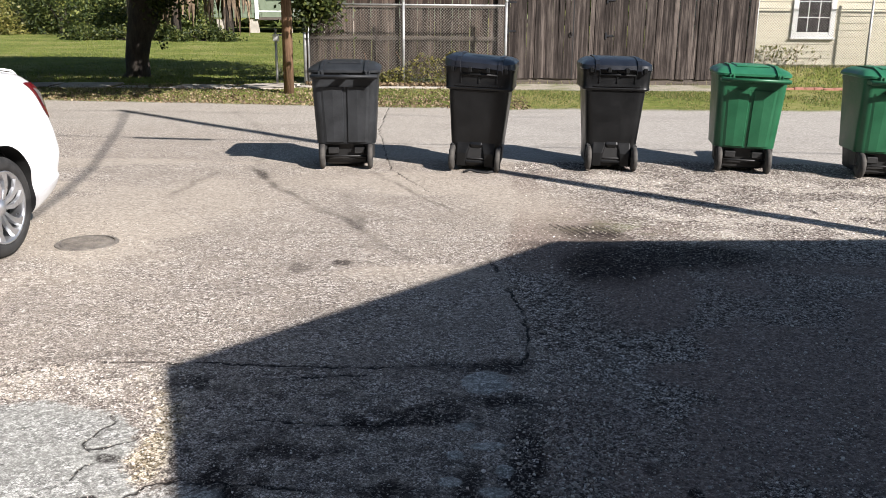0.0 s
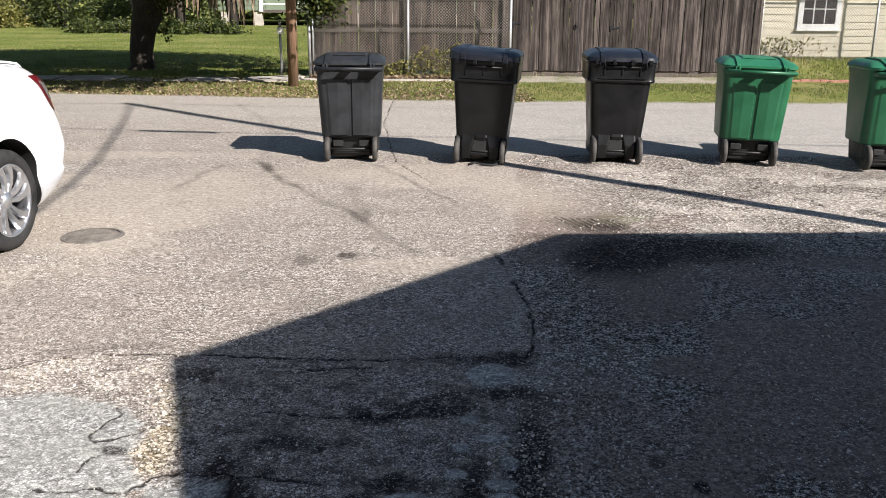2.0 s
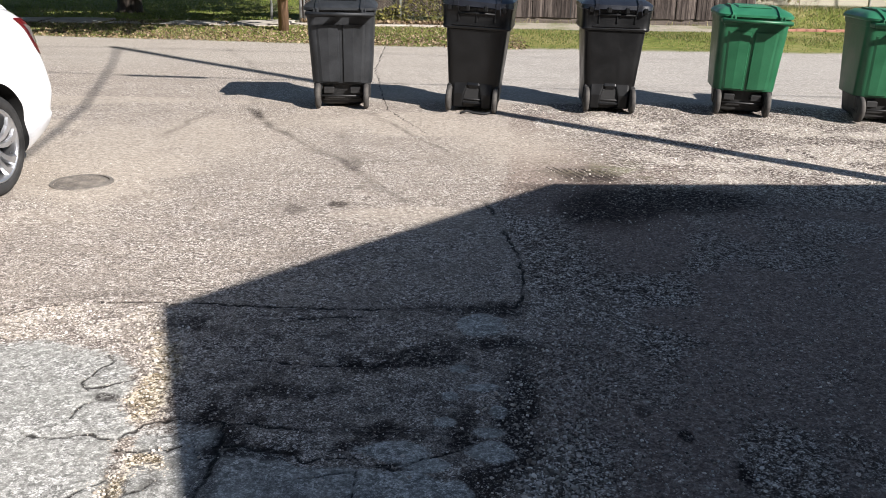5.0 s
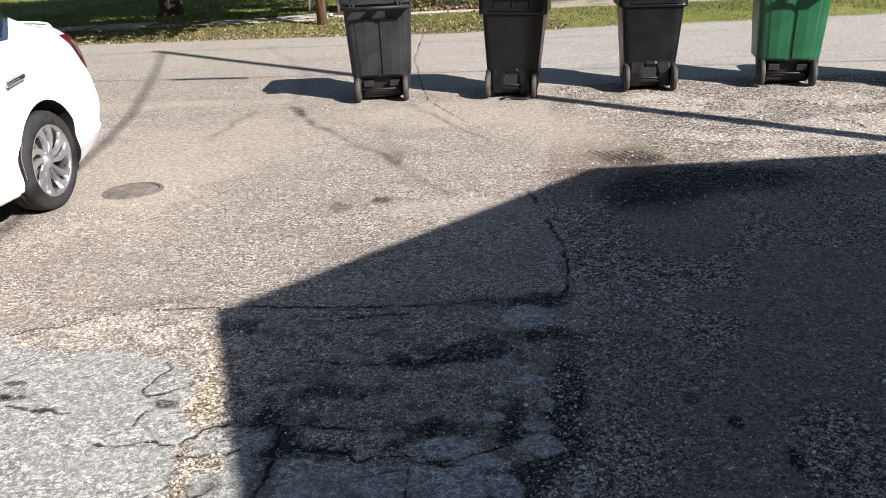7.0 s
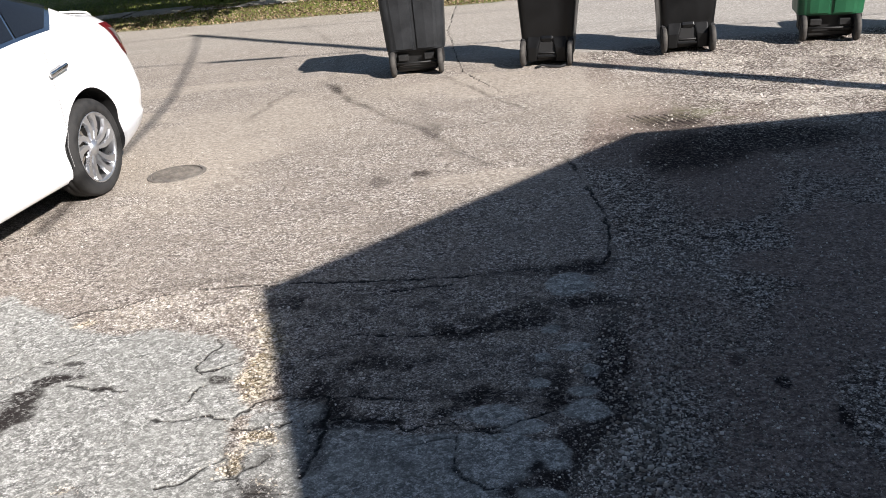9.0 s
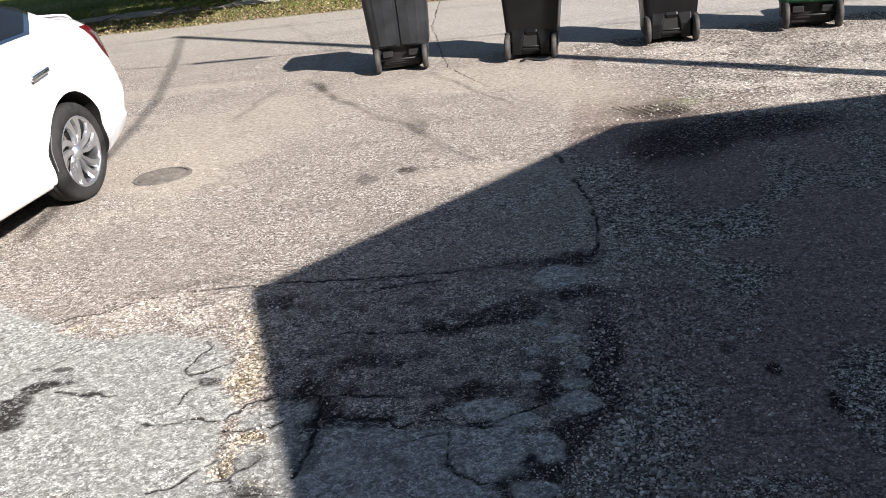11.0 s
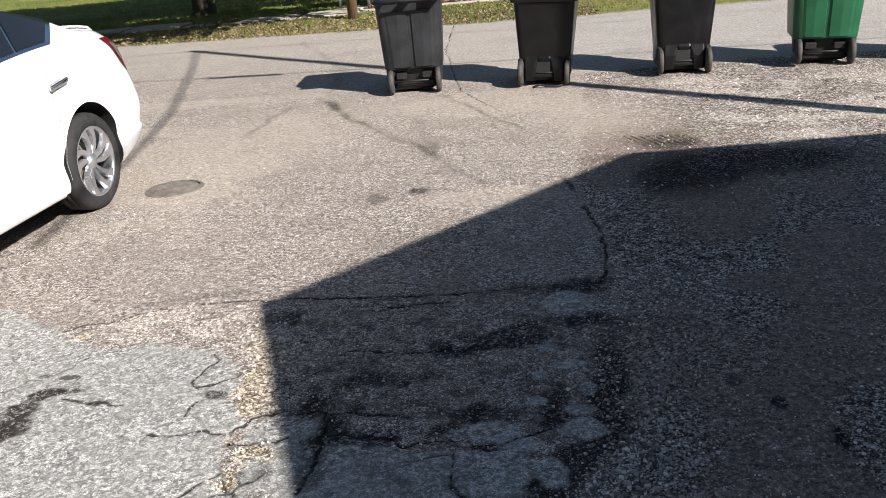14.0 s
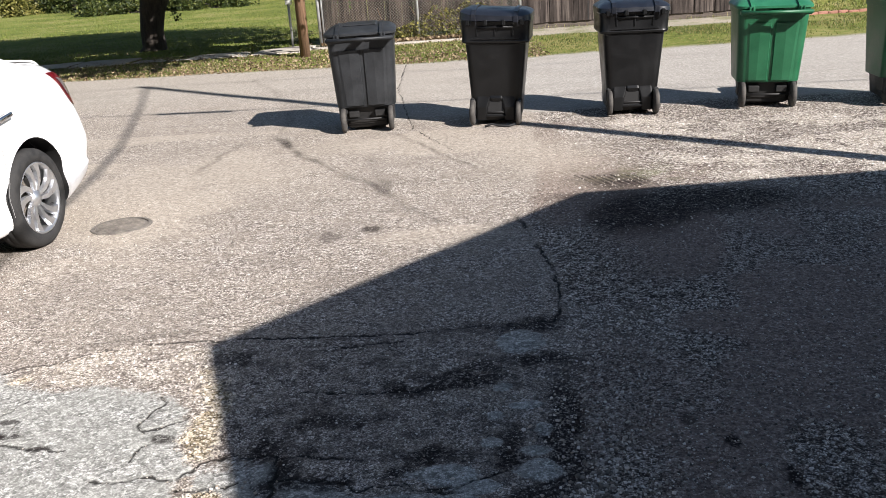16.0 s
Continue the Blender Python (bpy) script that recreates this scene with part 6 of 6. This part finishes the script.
for k in range(9):
    x0, lean = 7.15 + 0.16 * k, rf.uniform(-0.15, 0.4)
    part("twig", tube([(x0, 20.4, 0.3), (x0 + lean * 0.4, 20.4, 0.62), (x0 + lean, 20.38, 0.75 + 0.5 * rf.random())], [0.008, 0.006, 0.003], 5), POST_WOOD, twigs)
n = 260
c = np.stack([7.5 + 0.5 * rs.normal(size=n), 20.4 + 0.1 * rs.normal(size=n), 0.55 + 0.35 * rs.rand(n)], 1)
part("foliage", leaf_mesh("foliage", c, 0.05), VINE_LEAF, twigs)
tuft = thing("weed_tuft", "dry straw-coloured weeds at the fence foot", "weeds")
wx_, wy_ = rs.uniform(1.4, 6.8, 260), 19.75 + 0.15 * rs.rand(260)
part("blades", blade_mesh("blades", wx_, wy_, 0.04 + 0.10 * rs.rand(260) ** 2, np.full(260, 0.010)), BLADES, tuft)
strap = tube([(0.20, 8.80, 0.012), (0.27, 8.83, 0.03), (0.34, 8.80, 0.015), (0.44, 8.76, 0.012), (0.50, 8.79, 0.02)], 0.012, 6)
tagged(part("rubber_strap", strap, DARK, smooth=True), "torn black rubber strap lying by a bin wheel", "debris")
# one large fallen leaf on the verge
lf = bmesh.new()
ctr = lf.verts.new((0, 0, 0.03))
tips = [lf.verts.new((r_ * math.cos(a), r_ * math.sin(a), 0.01 + 0.05 * (k % 3 == 0))) for k, (r_, a) in enumerate([(0.13 if i % 2 == 0 else 0.05, 2 * math.pi * i / 10) for i in range(10)])]
for i in range(10):
    lf.faces.new((ctr, tips[i], tips[(i + 1) % 10]))
bmesh.ops.solidify(lf, geom=lf.faces[:], thickness=0.003)
tagged(part("fallen_leaf", lf, DRY_LEAF, at=pose(6.0, 16.6, height_at(6.0, 16.6) + 0.05, 12, 8, 30)), "large curled tan fallen leaf on grass", "leaf")


def tree_limb(p, way, length, radius, depth, out, tips, rng):
    pts, rad = [Vector(p)], [radius]
    d = Vector(way).normalized()
    for k in range(4):
        d = (d + Vector((rng.uniform(-0.22, 0.22), rng.uniform(-0.22, 0.22), rng.uniform(-0.05, 0.2)))).normalized()
        pts.append(pts[-1] + d * length / 4)
        rad.append(radius * (1 - 0.13 * (k + 1)))
    out.append((pts, rad))
    if depth == 0:
        tips.append(pts[-1])
        tips.append(pts[2])
        return
    for k in range(3):
        a = rng.uniform(0, 6.283)
        side = Vector((math.cos(a), math.sin(a), rng.uniform(0.0, 0.5)))
        tree_limb(pts[-1 - (k % 2)], d * 0.7 + side * 0.8, length * 0.72, rad[-1] * 0.75, depth - 1, out, tips, rng)


oak = thing("oak_tree", "large oak with a dark leaning trunk and spreading crown", "tree")
rt = random.Random(11)
trunk = tube([(-7.30, 21.0, -0.05), (-7.27, 21.0, 0.12), (-7.26, 21.0, 0.5), (-7.18, 21.0, 0.95), (-7.02, 21.0, 1.4), (-6.92, 21.0, 1.75), (-6.9, 20.95, 2.3), (-6.8, 20.9, 3.0)], [0.38, 0.29, 0.262, 0.285, 0.35, 0.43, 0.40, 0.32], 18)
for v in trunk.verts:
    k = 1 + 0.10 * (noise.noise(v.co * 3.0))
    v.co.x = -7.1 + (v.co.x + 7.1) * k
part("trunk", trunk, BARK, oak, smooth=True)
limbs, tips = [], []
for way, ln in (((0.9, -0.6, 0.55), 2.6), ((-0.8, 0.3, 0.7), 2.2), ((0.2, 0.9, 0.8), 2.0), ((0.6, -0.9, 0.35), 2.8), ((1.0, 0.1, 0.5), 2.4), ((-0.5, -0.8, 0.6), 2.2), ((0.75, -1.0, 0.25), 3.9), ((0.2, -1.0, 0.3), 3.7), ((1.0, -0.55, 0.3), 3.6), ((-0.3, -1.0, 0.35), 3.4)):
    tree_limb((-6.85, 20.92, 2.6), way, ln, 0.15, 2, limbs, tips, rt)
for pts, rad in limbs:
    part("limb", tube(pts, rad, 7), BARK, oak, smooth=True)
cent = np.array([list(t) for t in tips])
# extra leaf clumps out of view, added to shade the lawn
ang, rad_ = rs.rand(420) * 6.283, np.sqrt(rs.rand(420))
disc = np.stack([-6.6 + 6.4 * rad_ * np.cos(ang), 18.0 + 6.6 * rad_ * np.sin(ang), 3.0 + 2.6 * (1 - rad_ ** 2) * rs.rand(420) + 0.7 * rs.rand(420)], 1)
cent = np.concatenate([cent, disc])
n = 80000
pick = cent[rs.randint(len(cent), size=n)] + rs.normal(size=(n, 3)) * np.array([0.5, 0.5, 0.32])
pick = pick[pick[:, 2] > 2.4]
# crown shaped by its shade: none on fence, street or far lawn
on_fence = pick[:, 2] - (19.3 - pick[:, 1]) / SHIFT[1]
fence_x = pick[:, 0] + SHIFT[0] * (pick[:, 2] - on_fence)
fall_y = pick[:, 1] + SHIFT[1] * pick[:, 2]
pick = pick[~((on_fence > 0) & (on_fence < 2.3) & (fence_x > -3.7)) & (fall_y > np.where(pick[:, 0] + SHIFT[0] * pick[:, 2] > -5.5, 17.5, 16.0)) & (fall_y < 29.5)]
part("crown", leaf_mesh("crown", pick, 0.10 + 0.06 * rs.rand(len(pick)), 0.2), OAK_LEAF, oak)
# hanging sprays near the trunk, just under the crown
n = 700
spray = np.concatenate([np.stack([-6.45 + 0.22 * rs.normal(size=n), 20.6 + 0.25 * rs.normal(size=n), 1.85 - 0.25 * np.abs(rs.normal(size=n)) + 0.35 * rs.rand(n)], 1),
                        np.stack([-6.62 + 0.05 * rs.normal(size=60), 20.9 + 0.05 * rs.normal(size=60), 0.7 + 0.9 * rs.rand(60)], 1)])
tagged(part("hanging_spray", leaf_mesh("hanging_spray", spray, 0.07, 0.2), OAK_LEAF, oak), kind="stuff")
part("hanging_twig", tube([(-6.8, 20.9, 2.6), (-6.5, 20.65, 2.1), (-6.42, 20.6, 1.6)], [0.03, 0.02, 0.008], 6), BARK, oak)


def shrub(label, seed, leaf_mat, size=(2.4, 1.6, 2.6), count=6500, leaf=0.085):
    rng = np.random.RandomState(seed)
    s = thing("shrub", label, "shrub", "shrubs behind the lawn")
    lob = rng.normal(size=(16, 3))
    lob /= np.linalg.norm(lob, axis=1)[:, None]
    lob *= np.array(size) * 0.62
    lob[:, 2] = np.abs(lob[:, 2])
    c_ = lob[rng.randint(16, size=count)] + rng.normal(size=(count, 3)) * np.array(size) * 0.2
    c_[:, 2] = np.abs(c_[:, 2])
    for k in range(6):
        e = lob[k]
        part("stem", tube([(0.1 * k - 0.3, 0, -0.05), tuple(e * 0.5), tuple(e)], [0.06, 0.04, 0.015], 6), BARK, s)
    part("foliage", leaf_mesh("foliage", c_, leaf * (0.7 + 0.6 * rng.rand(count)), 0.2, rng=rng), leaf_mat, s)
    return s


shrubs = [shrub("dense dark green shrub behind the lawn", 21, BUSH_LEAF), shrub("tall olive green shrub behind the lawn", 22, OAK_LEAF, (2.0, 1.5, 3.4), 6500), shrub("bright yellow-green shrub behind the lawn", 23, VINE_LEAF, (1.8, 1.4, 2.2), 5200), shrub("low dark shrub under the palms", 24, OAK_LEAF, (1.5, 0.9, 0.55), 2600, 0.07)]
places = [(-13.4, 36.0, 0), (-16.3, 38.5, 1), (-18.6, 36.8, 2), (-20.8, 38.2, 0), (-23.0, 36.5, 1), (-25.4, 37.5, 2), (-28, 37, 0), (-31, 38, 1), (-12.4, 40.5, 1), (-15.2, 42.0, 0), (-19.5, 42.0, 1), (-24, 42, 0), (-28.5, 42, 1), (-33, 41, 0), (-11.8, 37.5, 0), (-13.2, 38.5, 1), (-9.9, 31.0, 3), (-8.4, 31.2, 3), (-11.3, 31.4, 3), (-12.6, 31.6, 3)]
used = set()
for x, y, k in places:
    x, y = 1.45 * x, 1.45 * y
    m = pose(x, y, height_at(x, y), 0, 0, rf.uniform(0, 360)) @ Matrix.Scale(1.4, 4)
    if k in used:
        copy_thing(shrubs[k], m @ Matrix.Scale(1 / 1.4, 4))
    else:
        shrubs[k].matrix_basis = m
        used.add(k)


def palm(label, x, y, seed):
    rng = random.Random(seed)
    p = thing("palm_tree", label, "palm", "palms behind the lawn", pose(1.4 * x, 1.4 * y, height_at(1.4 * x, 1.4 * y)) @ Matrix.Scale(1.4, 4))
    part("trunk", tube([(0, 0, -0.05), (0.05, 0, 1.5), (0, 0.05, 3.6)], [0.20, 0.15, 0.13], 12), BARK, p, smooth=True)
    for k in range(120):
        a, ln = rng.uniform(0, 6.283), rng.uniform(0.6, 1.5)
        z0 = rng.uniform(1.5, 2.9)
        bm = bmesh.new()
        ca, sa = math.cos(a), math.sin(a)
        prev = None
        for i in range(6):
            t = i / 5
            r, z = 0.2 + 0.75 * math.sin(t * 1.9) * 0.9, z0 + 0.25 * math.sin(t * 3.1) - ln * t * t
            w = 0.11 * (1 - t) ** 0.6 + 0.010
            jag = rng.uniform(0.3, 1.3)
            row = [bm.verts.new((r * ca - w * jag * sa, r * sa + w * jag * ca, z)), bm.verts.new((r * ca, r * sa, z + 0.03)), bm.verts.new((r * ca + w * jag * sa, r * sa - w * jag * ca, z))]
            if prev:
                bm.faces.new((prev[0], prev[1], row[1], row[0]))
                bm.faces.new((prev[1], prev[2], row[2], row[1]))
            prev = row
        part("frond", bm, PALM_DRY, p)
    return p


palm("palm with a skirt of hanging dry brown fronds", -9.9, 33.0, 1)
palm("palm with a skirt of hanging dry brown fronds", -8.1, 33.6, 2)
palm("palm with a skirt of hanging dry brown fronds", -11.2, 34.2, 3)

# far woods closing the view behind the lawn
n = 16000
x, y, z = rs.uniform(-95, 50, n), rs.uniform(80, 92, n), 12 * rs.rand(n) ** 1.2
tagged(part("far_woods", leaf_mesh("far_woods", np.stack([x, y, z], 1), 0.7 + 0.6 * rs.rand(n), 0.1, 1.2), BUSH_LEAF), "dark green woods far behind the lawn", "woods", kind="stuff")
